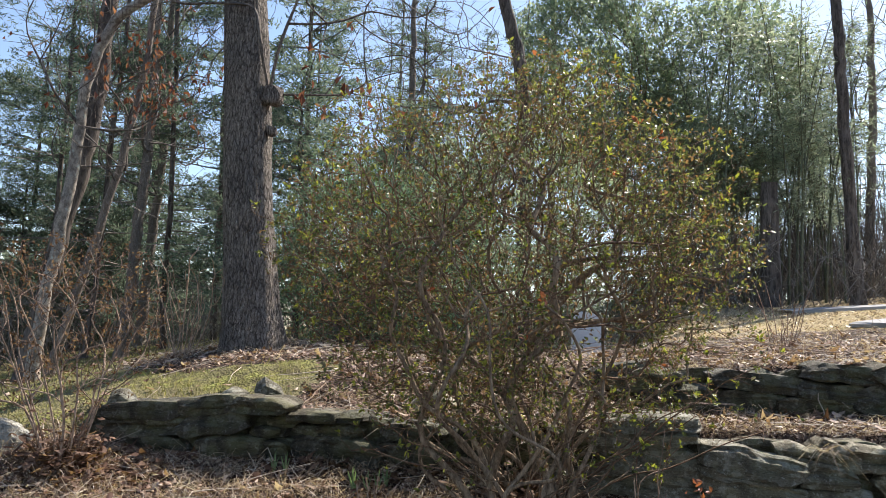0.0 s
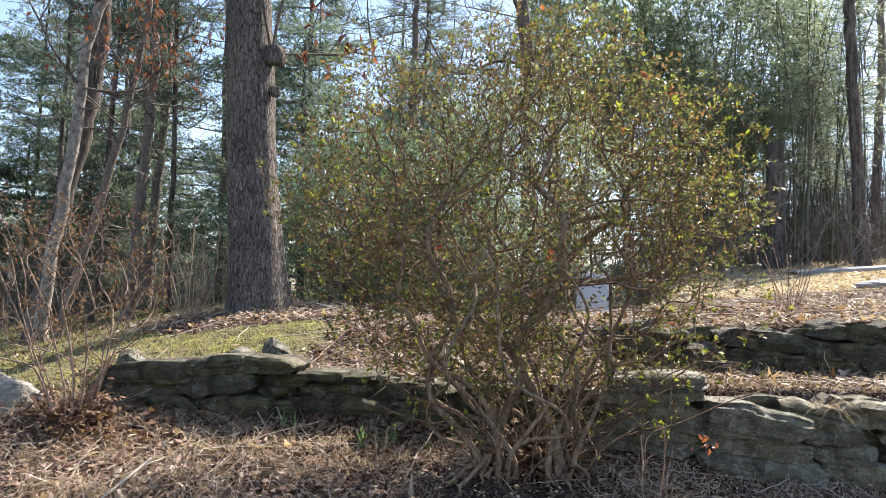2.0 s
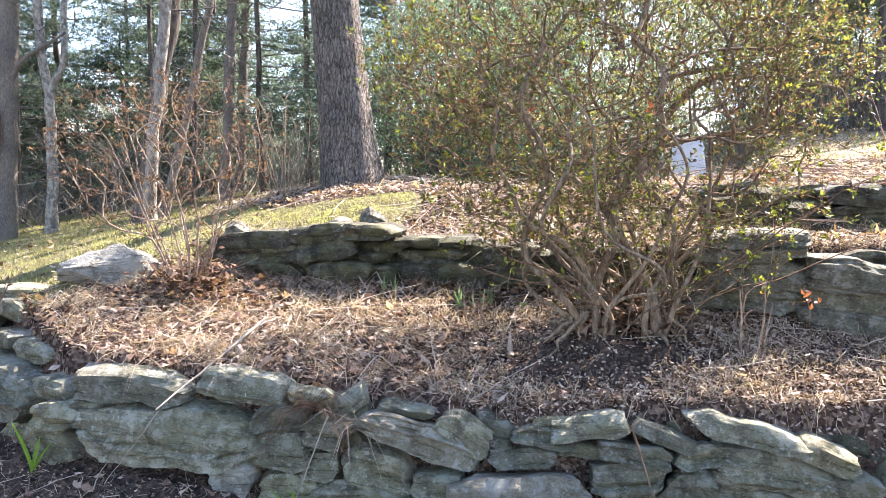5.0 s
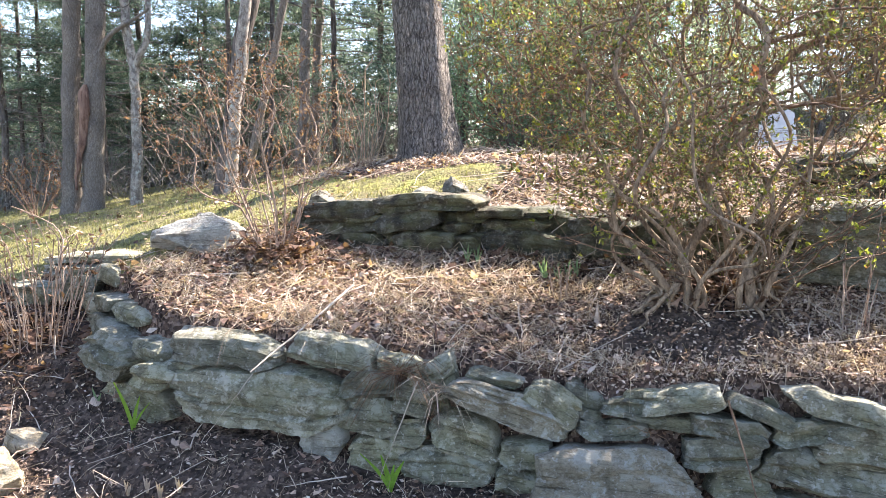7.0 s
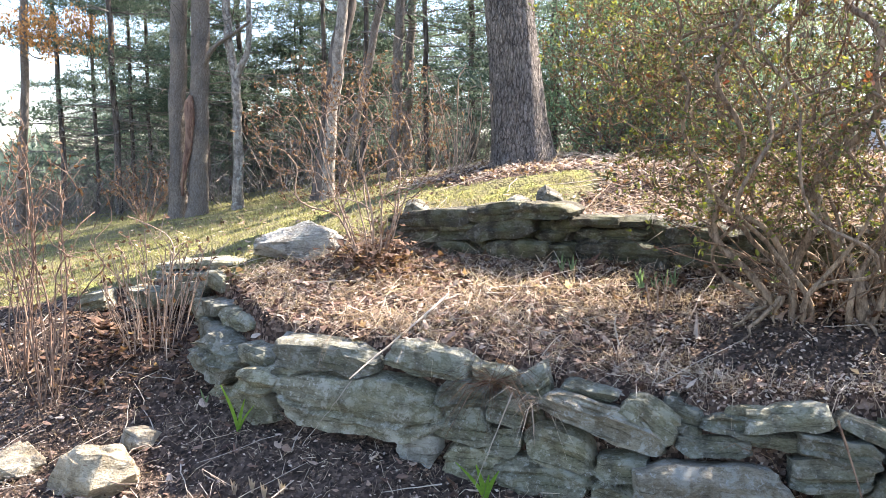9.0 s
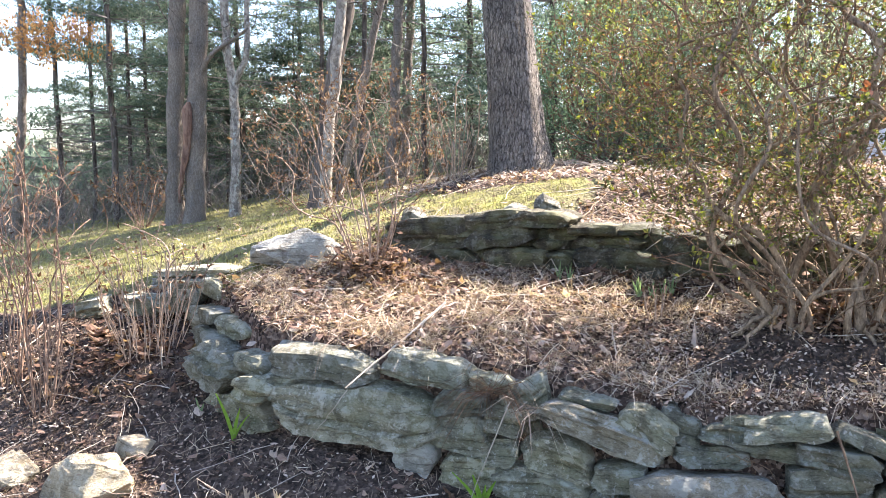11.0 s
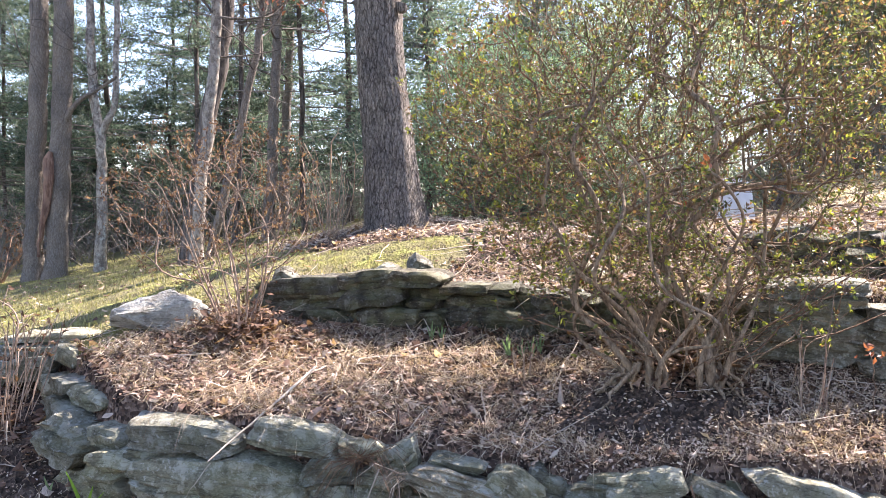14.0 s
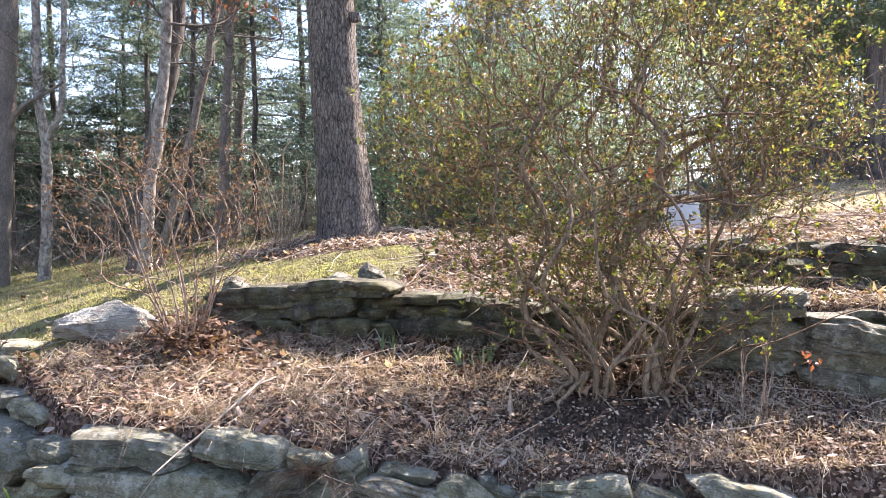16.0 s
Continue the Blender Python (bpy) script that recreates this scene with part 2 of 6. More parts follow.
SHRUBLEAF = leaf_mat("shrub_leaf", [(0.0, (0.042, 0.052, 0.024)), (0.35, (0.082, 0.095, 0.038)), (0.58, (0.14, 0.15, 0.055)), (0.66, (0.23, 0.23, 0.075)), (0.69, (0.09, 0.055, 0.035)), (1.0, (0.185, 0.105, 0.065))], 0.42, 0.45, 0.50, 1.9)
YOUNGLEAF = leaf_mat("young_leaf", [(0.0, (0.17, 0.195, 0.035)), (1.0, (0.32, 0.325, 0.07))], 0.4, 0.4, 0.5, 1.5)
REDLEAF = leaf_mat("red_leaf", [(0.0, (0.22, 0.06, 0.035)), (1.0, (0.33, 0.13, 0.075))], 0.5, 0.3, 0.5, 1.5)
BROWNLEAF = leaf_mat("dry_brown_leaf", [(0.0, (0.08, 0.045, 0.033)), (0.5, (0.17, 0.098, 0.068)), (1.0, (0.32, 0.21, 0.15))], 0.7, 0.2, 0.4, 1.4)
RUSTLEAF = leaf_mat("rust_oak_leaf", [(0.0, (0.11, 0.042, 0.034)), (0.5, (0.20, 0.08, 0.058)), (1.0, (0.31, 0.145, 0.10))], 0.6, 0.2, 0.4, 1.3)
ORANGELEAF = leaf_mat("orange_beech_leaf", [(0.0, (0.34, 0.16, 0.075)), (1.0, (0.55, 0.32, 0.17))], 0.6, 0.2, 0.5, 1.4)
LITTER = leaf_mat("leaf_litter", [(0.0, (0.07, 0.037, 0.028)), (0.35, (0.21, 0.12, 0.085)), (0.7, (0.42, 0.28, 0.205)), (1.0, (0.70, 0.56, 0.46))], 0.6, 0.35, 0.3, 1.2)
STRAW = leaf_mat("straw", [(0.0, (0.10, 0.062, 0.045)), (0.4, (0.34, 0.245, 0.178)), (0.75, (0.60, 0.47, 0.36)), (1.0, (0.76, 0.65, 0.545))], 0.42, 0.6, 0.3, 1.2)
CHIPS = leaf_mat("mulch_chip", [(0.0, (0.05, 0.032, 0.024)), (0.25, (0.16, 0.10, 0.074)), (0.5, (0.34, 0.24, 0.185)), (0.8, (0.54, 0.43, 0.36)), (1.0, (0.74, 0.62, 0.50))], 0.75, 0.25, 0.15, 1.2)
NEEDLE = leaf_mat("pine_needle", [(0.0, (0.058, 0.088, 0.066)), (0.5, (0.115, 0.155, 0.115)), (1.0, (0.22, 0.25, 0.19))], 0.7, 0.15, 0.45, 1.6, 0.9)
HOLLYLEAF = leaf_mat("holly_leaf", [(0.0, (0.09, 0.13, 0.085)), (0.6, (0.18, 0.225, 0.145)), (1.0, (0.32, 0.35, 0.24))], 0.28, 0.9, 0.55, 1.9, 0.85)
BUSHLEAF = leaf_mat("bright_bush_leaf", [(0.0, (0.05, 0.10, 0.058)), (0.6, (0.11, 0.18, 0.105)), (1.0, (0.20, 0.28, 0.17))], 0.4, 0.5, 0.45, 1.8, 0.85)
BAMBOOLEAF = leaf_mat("bamboo_leaf", [(0.0, (0.11, 0.15, 0.11)), (0.6, (0.21, 0.25, 0.18)), (1.0, (0.36, 0.38, 0.28))], 0.28, 0.9, 0.55, 1.9, 0.85)
BAMBOO = plain_mat("bamboo_culm", (0.05, 0.06, 0.03), (0.14, 0.14, 0.07), 8.0, 0.45, 0.1, 0.5)
GRASS = leaf_mat("moss_grass", [(0.0, (0.12, 0.095, 0.05)), (0.4, (0.205, 0.205, 0.075)), (0.7, (0.31, 0.285, 0.15)), (1.0, (0.46, 0.38, 0.25))], 0.6, 0.3, 0.4, 1.4)
DAFFODIL = leaf_mat("daffodil_leaf", [(0.0, (0.12, 0.26, 0.04)), (1.0, (0.26, 0.42, 0.05))], 0.35, 0.5, 0.5, 1.6)
BLUELEAF = leaf_mat("grey_green_leaf", [(0.0, (0.12, 0.20, 0.10)), (1.0, (0.22, 0.30, 0.15))], 0.4, 0.4, 0.35, 1.4)
BOARDMAT = plain_mat("white_paint", (0.44, 0.435, 0.42), (0.60, 0.59, 0.565), 12.0, 0.45, 0.05, 0.5)
PATHMAT = plain_mat("pale_concrete", (0.22, 0.22, 0.22), (0.34, 0.335, 0.33), 14.0, 0.85, 0.3)
BARESTICK = plain_mat("weathered_stick", (0.34, 0.28, 0.21), (0.56, 0.48, 0.39), 30.0, 0.8, 0.3)


# ---- ground form ----
def steps(x, pts):
    return np.interp(x, [p[0] for p in pts], [p[1] for p in pts])


def smooth(a, b, v):
    k = np.clip((v - a) / (b - a), 0, 1)
    return k * k * (3 - 2 * k)


FRONT = [(-9, 4.5), (-6, 4.65), (-4.9, 4.85), (-4.2, 5.05), (-3.7, 4.9), (-3.2, 4.36), (-2.75, 3.98), (-2.3, 3.87), (-0.5, 3.86), (-0.25, 3.80), (0.05, 3.80), (0.25, 3.85), (4, 3.85), (9, 3.85)]
# the bed's height at the wall, its slope and its curve, along x
BED = [[(-3, 0.66), (-1.5, 0.635), (-0.9, 0.55), (-0.5, 0.49), (0.2, 0.50)], [(-1.5, 0.20), (-0.9, 0.16), (-0.5, 0.12), (0.2, 0.20)], [(-1.5, 0.0), (-0.5, 0.12), (0.2, 0.09)]]
SECOND = [(-2.6, 5.75), (-1.6, 5.52), (-0.6, 5.52), (0.3, 5.32), (1.25, 5.02), (2.0, 4.84), (4, 4.66), (9, 4.4)]
THIRD = [(1.0, 6.1), (2.5, 5.88), (4.5, 5.55), (9, 5.2)]


def height(x, y):
    x, y = np.asarray(x, float), np.asarray(y, float)
    f, g, h = steps(x, FRONT), steps(x, SECOND), steps(x, THIRD)
    low = -0.05 + 0.2 * (np.maximum(y, 3.3) - 3.9) * smooth(-1.5, -3.0, x) + 0.10 * np.clip(y - 3.9, -0.8, 0) * (1 - smooth(-1.5, -3.0, x))
    low = np.maximum(low, -0.9) + 0.14 * smooth(-1.2, -2.0, x) * smooth(-3.6, -2.6, x) * smooth(3.2, 3.9, y)
    low = low + 0.36 * smooth(3.6, 4.75, y) * smooth(-2.75, -3.5, x)
    near_edge = y - 3.95
    bed = steps(x, BED[0]) + steps(x, BED[1]) * near_edge + steps(x, BED[2]) * near_edge * np.abs(near_edge) + 0.05 * np.clip(x, 0, 2)
    bed = bed + 0.07 * np.exp(-((x - 0.4) ** 2 + (y - 4.7) ** 2) / 0.25)
    hill_l = 0.92 + 0.14 * (np.maximum(x, -25) + 6.9) + 0.104 * (np.minimum(y, 16) - 12)
    hill_l = hill_l + 0.45 * np.exp(-((x + 2) ** 2 + (y - 8) ** 2) / 12.5)
    hill_l = np.maximum(hill_l, -1.6)
    hill_r = 1.92 + 0.08 * np.clip(x - 3.4, -4, 8) + 0.075 * (np.clip(y, 3, 17) - 8)
    hill_r = hill_r - 0.95 * smooth(0.29, 0.22, x / np.maximum(y, 1.0)) * smooth(7.0, 13.0, y)
    k = smooth(-2.5, 0.8, x)
    up = hill_l * (1 - k) + hill_r * k
    terrace = 1.22 + 0.03 * np.clip(x + 0.6, 0, 4) + 0.05 * np.clip(y - g, 0, 2)
    # behind the second wall: an easy bank on the left, the third wall on the right
    bank = smooth(0.1, 1.6, y - g)
    step3 = smooth(-0.04, 0.05, y - h)
    k3 = smooth(1.0, 1.5, x)
    back = terrace + (up - terrace) * (bank * (1 - k3) + step3 * k3)
    wall2 = smooth(0.02, 0.16, y - g)
    inner = bed + (back - bed) * wall2
    # left of the second wall the bed runs into the lawn
    kl = smooth(-2.45, -2.85, x)
    inner = inner * (1 - kl) + (bed * (1 - smooth(4.9, 5.7, y)) + up * smooth(4.9, 5.7, y)) * kl
    kk = smooth(-3.3, -4.2, x)
    inner = inner * (1 - kk) + up * kk
    wall1 = smooth(0.06, 0.18, y - f)
    lump = np.sin(x * 17 + 2.1 * np.sin(y * 9)) * np.sin(y * 19 + 1.7 * np.sin(x * 11)) + 0.6 * np.sin(x * 31 + y * 13) * np.sin(y * 37 - x * 7)
    inner = inner + 0.019 * lump * smooth(0.12, 0.3, y - f) * smooth(-0.05, -0.2, y - g)
    z = low + (inner - low) * wall1
    # the land falls away behind the woods and rolls on
    far = smooth(22, 60, np.hypot(x, y))
    z = z * (1 - far) + far * -0.5
    return z


def ground_z(x, y):
    return float(height(x, y))


# ---- mesh tools ----
class Pile:
    """Collects points and faces for one mesh."""

    def __init__(self):
        self.v, self.f, self.n = [], [], 0

    def add(self, verts, faces):
        verts = np.asarray(verts, float)
        faces = np.asarray(faces, int)
        self.v.append(verts)
        self.f.extend((faces + self.n).tolist())
        self.n += len(verts)

    def mesh(self, name, soft=False):
        me = bpy.data.meshes.new(name)
        me.from_pydata(np.concatenate(self.v).tolist() if self.v else [], [], self.f)
        if soft:
            me.polygons.foreach_set("use_smooth", [True] * len(me.polygons))
        me.update()
        return me


def part(name, data, material, parent=None, label="", soft=False):
    if isinstance(data, Pile):
        data = data.mesh(name, soft)
    if material and not data.materials:
        data.materials.append(material)
    ob = new(name, data)
    if parent:
        ob.parent = parent
    if label:
        ob["label"] = label
    return ob


def thing(name, label, category, at=(0, 0, 0), group="", kind=""):
    ob = new(name)
    ob.empty_display_size = 0.1
    ob.location = at
    return tagged(ob, label, category, group, kind)


def tube(pile, pts, radii, sides=5, cap=True):
    pts = np.asarray(pts, float)
    n = len(pts)
    if n < 2:
        return
    tan = np.gradient(pts, axis=0)
    tan /= np.linalg.norm(tan, axis=1, keepdims=True) + 1e-9
    ref = np.array((0.31, 0.17, 0.93)) if abs(tan[0][2]) < 0.8 else np.array((0.95, 0.25, 0.1))
    a = np.cross(tan, ref)
    a /= np.linalg.norm(a, axis=1, keepdims=True) + 1e-9
    b = np.cross(tan, a)
    ang = np.arange(sides) * 2 * math.pi / sides
    ring = a[:, None, :] * np.cos(ang)[None, :, None] + b[:, None, :] * np.sin(ang)[None, :, None]
    v = (pts[:, None, :] + ring * np.asarray(radii, float)[:, None, None]).reshape(-1, 3)
    i, j = np.meshgrid(np.arange(n - 1), np.arange(sides), indexing="ij")
    k = (j + 1) % sides
    faces = np.stack([i * sides + j, i * sides + k, (i + 1) * sides + k, (i + 1) * sides + j], -1).reshape(-1, 4)
    pile.add(v, faces)


def leaves(pile, p, along, size, wide, rng, fold=0.25, droop=0.0):
    """Folded leaf blades: two faces each, from base p along a direction."""
    n = len(p)
    along = along / (np.linalg.norm(along, axis=1, keepdims=True) + 1e-9)
    up = rng.normal(size=(n, 3))
    side = np.cross(along, up)
    side /= np.linalg.norm(side, axis=1, keepdims=True) + 1e-9
    nor = np.cross(side, along)
    L = np.broadcast_to(np.asarray(size, float), (n,))[:, None]
    W = L * wide * 0.5
    tip = p + along * L + np.array((0, 0, -1.0)) * L * droop
    mid = p + along * L * 0.5
    l = mid + side * W + nor * L * fold * 0.4
    r = mid - side * W + nor * L * fold * 0.4
    v = np.stack([p, r, tip, l], 1).reshape(-1, 3)
    b = np.arange(n)[:, None] * 4
    f = np.concatenate([b + np.array((0, 1, 2)), b + np.array((0, 2, 3))], 0)
    pile.add(v, f)


def lobed_leaves(pile, p, size, rng):
    """Dry lobed leaves, curled, lying at random: a fan of ten faces each."""
    n = len(p)
    m = 11
    s = np.arange(m) / m * 2 * math.pi
    r = 0.34 + 0.055 * np.cos(s * 5) + 0.16 * np.cos(s)
    u, w = (np.cos(s) * r * 1.5)[None, :], (np.sin(s) * r)[None, :]
    a = rng.uniform(0, 6.28, (n, 1))
    L = np.broadcast_to(np.asarray(size, float), (n,))[:, None]
    jitter = 1 + rng.normal(size=(n, m)) * 0.2
    u, w = u * jitter, w * jitter
    curl, twist, tip = rng.normal(size=(n, 1)) * 0.9, rng.normal(size=(n, 1)) * 0.6, rng.normal(size=(n, 1)) * 0.5
    z = curl * w * w + np.abs(curl) * 0.4 * u * u + twist * u * w + tip * u * 0.5
    x, y = (np.cos(a) * u - np.sin(a) * w) * L, (np.sin(a) * u + np.cos(a) * w) * L
    ring = np.stack([x, y, z * L], -1) + p[:, None, :]
    ring[..., 2] += 0.25 * L * rng.uniform(0.1, 0.6, (n, 1))
    v = np.concatenate([ring, p[:, None, :] + np.array((0, 0, 0.012))], 1).reshape(-1, 3)
    k = np.arange(m)
    f = np.stack([k, (k + 1) % m, np.full(m, m)], -1)[None] + (np.arange(n) * (m + 1))[:, None, None]
    pile.add(v, f.reshape(-1, 3))


def blades(pile, p, tip, width, rng, bend=None):
    """Thin strips from p to tip with one bend: two quads each."""
    n = len(p)
    d = tip - p
    side = np.cross(d, rng.normal(size=(n, 3)))
    side /= np.linalg.norm(side, axis=1, keepdims=True) + 1e-9
    w = np.broadcast_to(np.asarray(width, float), (n,))[:, None] * side * 0.5
    mid = (p + tip) / 2 + (bend if bend is not None else 0)
    v = np.stack([p - w, p + w, mid - w, mid + w, tip - w * 0.4, tip + w * 0.4], 1).reshape(-1, 3)
    b = np.arange(n)[:, None] * 6
    f = np.concatenate([b + np.array((0, 1, 3, 2)), b + np.array((2, 3, 5, 4))], 0)
    pile.add(v, f)


def line(a, b, n, rng, wob):
    s = np.linspace(0, 1, n)[:, None]
    p = np.asarray(a) * (1 - s) + np.asarray(b) * s
    w = np.cumsum(rng.normal(size=(n, 3)), 0) * wob
    w -= w[0] + (w[-1] - w[0]) * s
    w[:, 2] *= 0.2
    return p + w


class Plant:
    """A branching skeleton grown towards target points: each target joins the nearest earlier node."""

    def __init__(self, rng, step=0.12):
        self.p, self.up, self.rng, self.step, self.n = np.zeros((4096, 3)), [], rng, step, 0

    def stem(self, pts, parent=-1):
        for q in pts:
            if self.n == len(self.p):
                self.p = np.concatenate([self.p, np.zeros_like(self.p)])
            self.p[self.n] = q
            self.up.append(parent)
            parent = self.n
            self.n += 1
        return parent

    def reach(self, targets, origin, lift=0.15, wob=0.02, back=1.0):
        origin = np.asarray(origin, float)
        order = np.argsort(np.linalg.norm(targets - origin, axis=1))
        for t in targets[order]:
            arr = self.p[:self.n]
            dv = arr - t
            dist = np.sqrt(np.einsum("ij,ij->i", dv, dv))
            dv = arr - origin
            own = np.sqrt(np.einsum("ij,ij->i", dv, dv))
            far = np.linalg.norm(t - origin)
            cost = dist + back * np.maximum(0, own - far * 0.96)
            k = int(np.argmin(cost))
            d = dist[k]
            m = max(1, int(round(d / self.step)))
            base = arr[k].copy()
            pts = []
            for i in range(1, m + 1):
                s = i / m
                q = base + (t - base) * s
                q = q + np.array((0, 0, -1.0)) * lift * d * s * (1 - s) + self.rng.normal(size=3) * wob * (1 if i < m else 0)
                pts.append(q)
            self.stem(pts, k)

    def finish(self, tip, power=0.45, most=0.05, foot=None, ease=4):
        n = self.n
        self.arr, self.par = self.p[:n].copy(), np.asarray(self.up)
        cnt = np.zeros(n)
        has = np.zeros(n, bool)
        for i in range(n - 1, -1, -1):
            if not has[i]:
                cnt[i] = 1
            if self.par[i] >= 0:
                cnt[self.par[i]] += cnt[i]
                has[self.par[i]] = True
        self.cnt, self.tips = cnt, np.where(~has)[0]
        self.r = np.minimum(tip * cnt ** power, most)
        if foot is not None:
            self.r = self.r * (1 + 0.7 * np.exp(-np.maximum(self.arr[:, 2] - foot, 0) / 0.22) * (self.r > 0.006))
        kids = {}
        for i in range(n):
            kids.setdefault(int(self.par[i]), []).append(i)
        main = np.full(n, -1)
        for i in range(n - 1, -1, -1):
            q = self.par[i]
            if q >= 0 and (main[q] < 0 or cnt[i] > cnt[main[q]]):
                main[q] = i
        mid = np.where((main >= 0) & (self.par >= 0))[0]
        for _ in range(ease):
            self.arr[mid] = 0.5 * self.arr[mid] + 0.25 * (self.arr[self.par[mid]] + self.arr[main[mid]])
        self.chains = []
        todo = [(-1, i) for i in kids.get(-1, [])]
        while todo:
            a, i = todo.pop()
            ch = [a, i] if a >= 0 else [i]
            while True:
                ks = sorted(kids.get(ch[-1], []), key=lambda q: -cnt[q])
                if not ks:
                    break
                todo += [(ch[-1], q) for q in ks[1:]]
                ch.append(ks[0])
            self.chains.append(ch)
        return self

    def chain_tube(self, pile, ch, sides):
        pts = self.arr[ch]
        rad = self.r[ch].copy()
        if len(ch) > 1 and self.par[ch[1]] == ch[0]:
            rad[0] = min(rad[0], rad[1] * 1.15)
        tube(pile, pts, rad, sides)

    def parts(self, parent, thick, mat_thick, mat_thin, name="stem", fine="branchwork", sides=7):
        """Thick chains as parts of their own, the fine ones joined."""
        thin = Pile()
        for ch in self.chains:
            r = self.r[ch[min(1, len(ch) - 1)]]
            if r > thick:
                pl = Pile()
                self.chain_tube(pl, ch, sides)
                part(name, pl, mat_thick, parent, soft=True)
            else:
                self.chain_tube(thin, ch, 4 if r > 0.006 else 3)
        if thin.n:
            tagged(part(fine, thin, mat_thin, parent, soft=True), kind="stuff")

    def near_tips(self, back=4):
        """Nodes within a few steps of a tip, with their directions."""
        sel = set()
        for t in self.tips:
            i = int(t)
            for _ in range(back):
                if i < 0 or self.par[i] < 0:
                    break
                sel.add(i)
                i = int(self.par[i])
        sel = np.array(sorted(sel))
        return self.arr[sel], self.arr[sel] - self.arr[self.par[sel]]


def blob(rng, n, centre, radii, low=0.0):
    """Points filling an uneven ellipsoid, more to its outside."""
    d = rng.normal(size=(n, 3))
    d /= np.linalg.norm(d, axis=1, keepdims=True)
    rad = rng.uniform(low, 1, n) ** 0.5
    lump = np.array([noise.noise(Vector(q * 1.7) + Vector((centre[0] * 3, 5.0, 1.0))) for q in d])
    rad = rad * (1 + 0.22 * lump)
    return np.asarray(centre) + d * rad[:, None] * np.asarray(radii)


# ---- stones ----
def stone_mesh(w, d, h, seed, slab=0.5, cuts=5, rough=1.0):
    """A split slab: an uneven block cut by random planes, with ledges along its layers."""
    rng = np.random.default_rng(seed)
    bm = bmesh.new()
    bmesh.ops.create_cube(bm, size=2.0)
    bmesh.ops.subdivide_edges(bm, edges=bm.edges[:], cuts=cuts, use_grid_fill=True)
    off = Vector(rng.uniform(-50, 50, 3))
    cut = []
    for k in range(11):
        a = rng.uniform(0, 6.28)
        n = Vector((math.cos(a), rng.normal() * 0.35, math.sin(a))).normalized()
        lim = (abs(n.x) ** 1.6 + abs(n.z) ** 1.6 + abs(n.y)) * rng.uniform(0.62, 0.97)
        cut.append((n, lim))
    cut.append((Vector((rng.normal() * 0.15, -1, rng.uniform(0.0, 0.45))).normalized(), rng.uniform(0.8, 0.95)))
    for k in range(7):
        n = Vector((rng.normal(), -abs(rng.normal()) * 0.9, rng.normal() * 0.8)).normalized()
        cut.append((n, (abs(n.x) + abs(n.y) + abs(n.z)) * rng.uniform(0.66, 0.86)))
    p = 12.0 - 5.0 * (1 - slab)
    skew = rng.uniform(-0.18, 0.18)
    for v in bm.verts:
        c = v.co
        r = (abs(c.x) ** p + abs(c.y) ** p + abs(c.z) ** p) ** (1 / p)
        q = c / r
        for nrm, lim in cut:
            over = q.dot(nrm) - lim
            if over > 0:
                q = q - nrm * over
        mid = noise.noise(Vector((q.x * 2.2, q.y * 2.2, q.z * 2.6)) + off)
        fine = noise.noise(Vector((q.x * 6, q.y * 6, q.z * 5)) + off)
        band = q.z * 3.2 + 0.9 * noise.noise(Vector((q.x * 0.9, q.y * 0.9, q.z * 0.7)) + off) + 9.0
        ledge = noise.noise(Vector((math.floor(band) * 3.7, seed * 0.37, 0.5)))
        q = q * (1 + rough * (0.05 * mid + 0.03 * fine))
        q = Vector((q.x * (1 + 0.05 * ledge * rough), q.y * (1 + 0.22 * ledge * rough), q.z + skew * q.x * 0.5 + 0.05 * fine * rough))
        v.co = q
    for k, size in enumerate((w, d, h)):
        a, b = min(v.co[k] for v in bm.verts), max(v.co[k] for v in bm.verts)
        for v in bm.verts:
            v.co[k] = ((v.co[k] - a) / (b - a) - 0.5) * size
    me = bpy.data.meshes.new("stone")
    bm.to_mesh(me)
    bm.free()
    return me


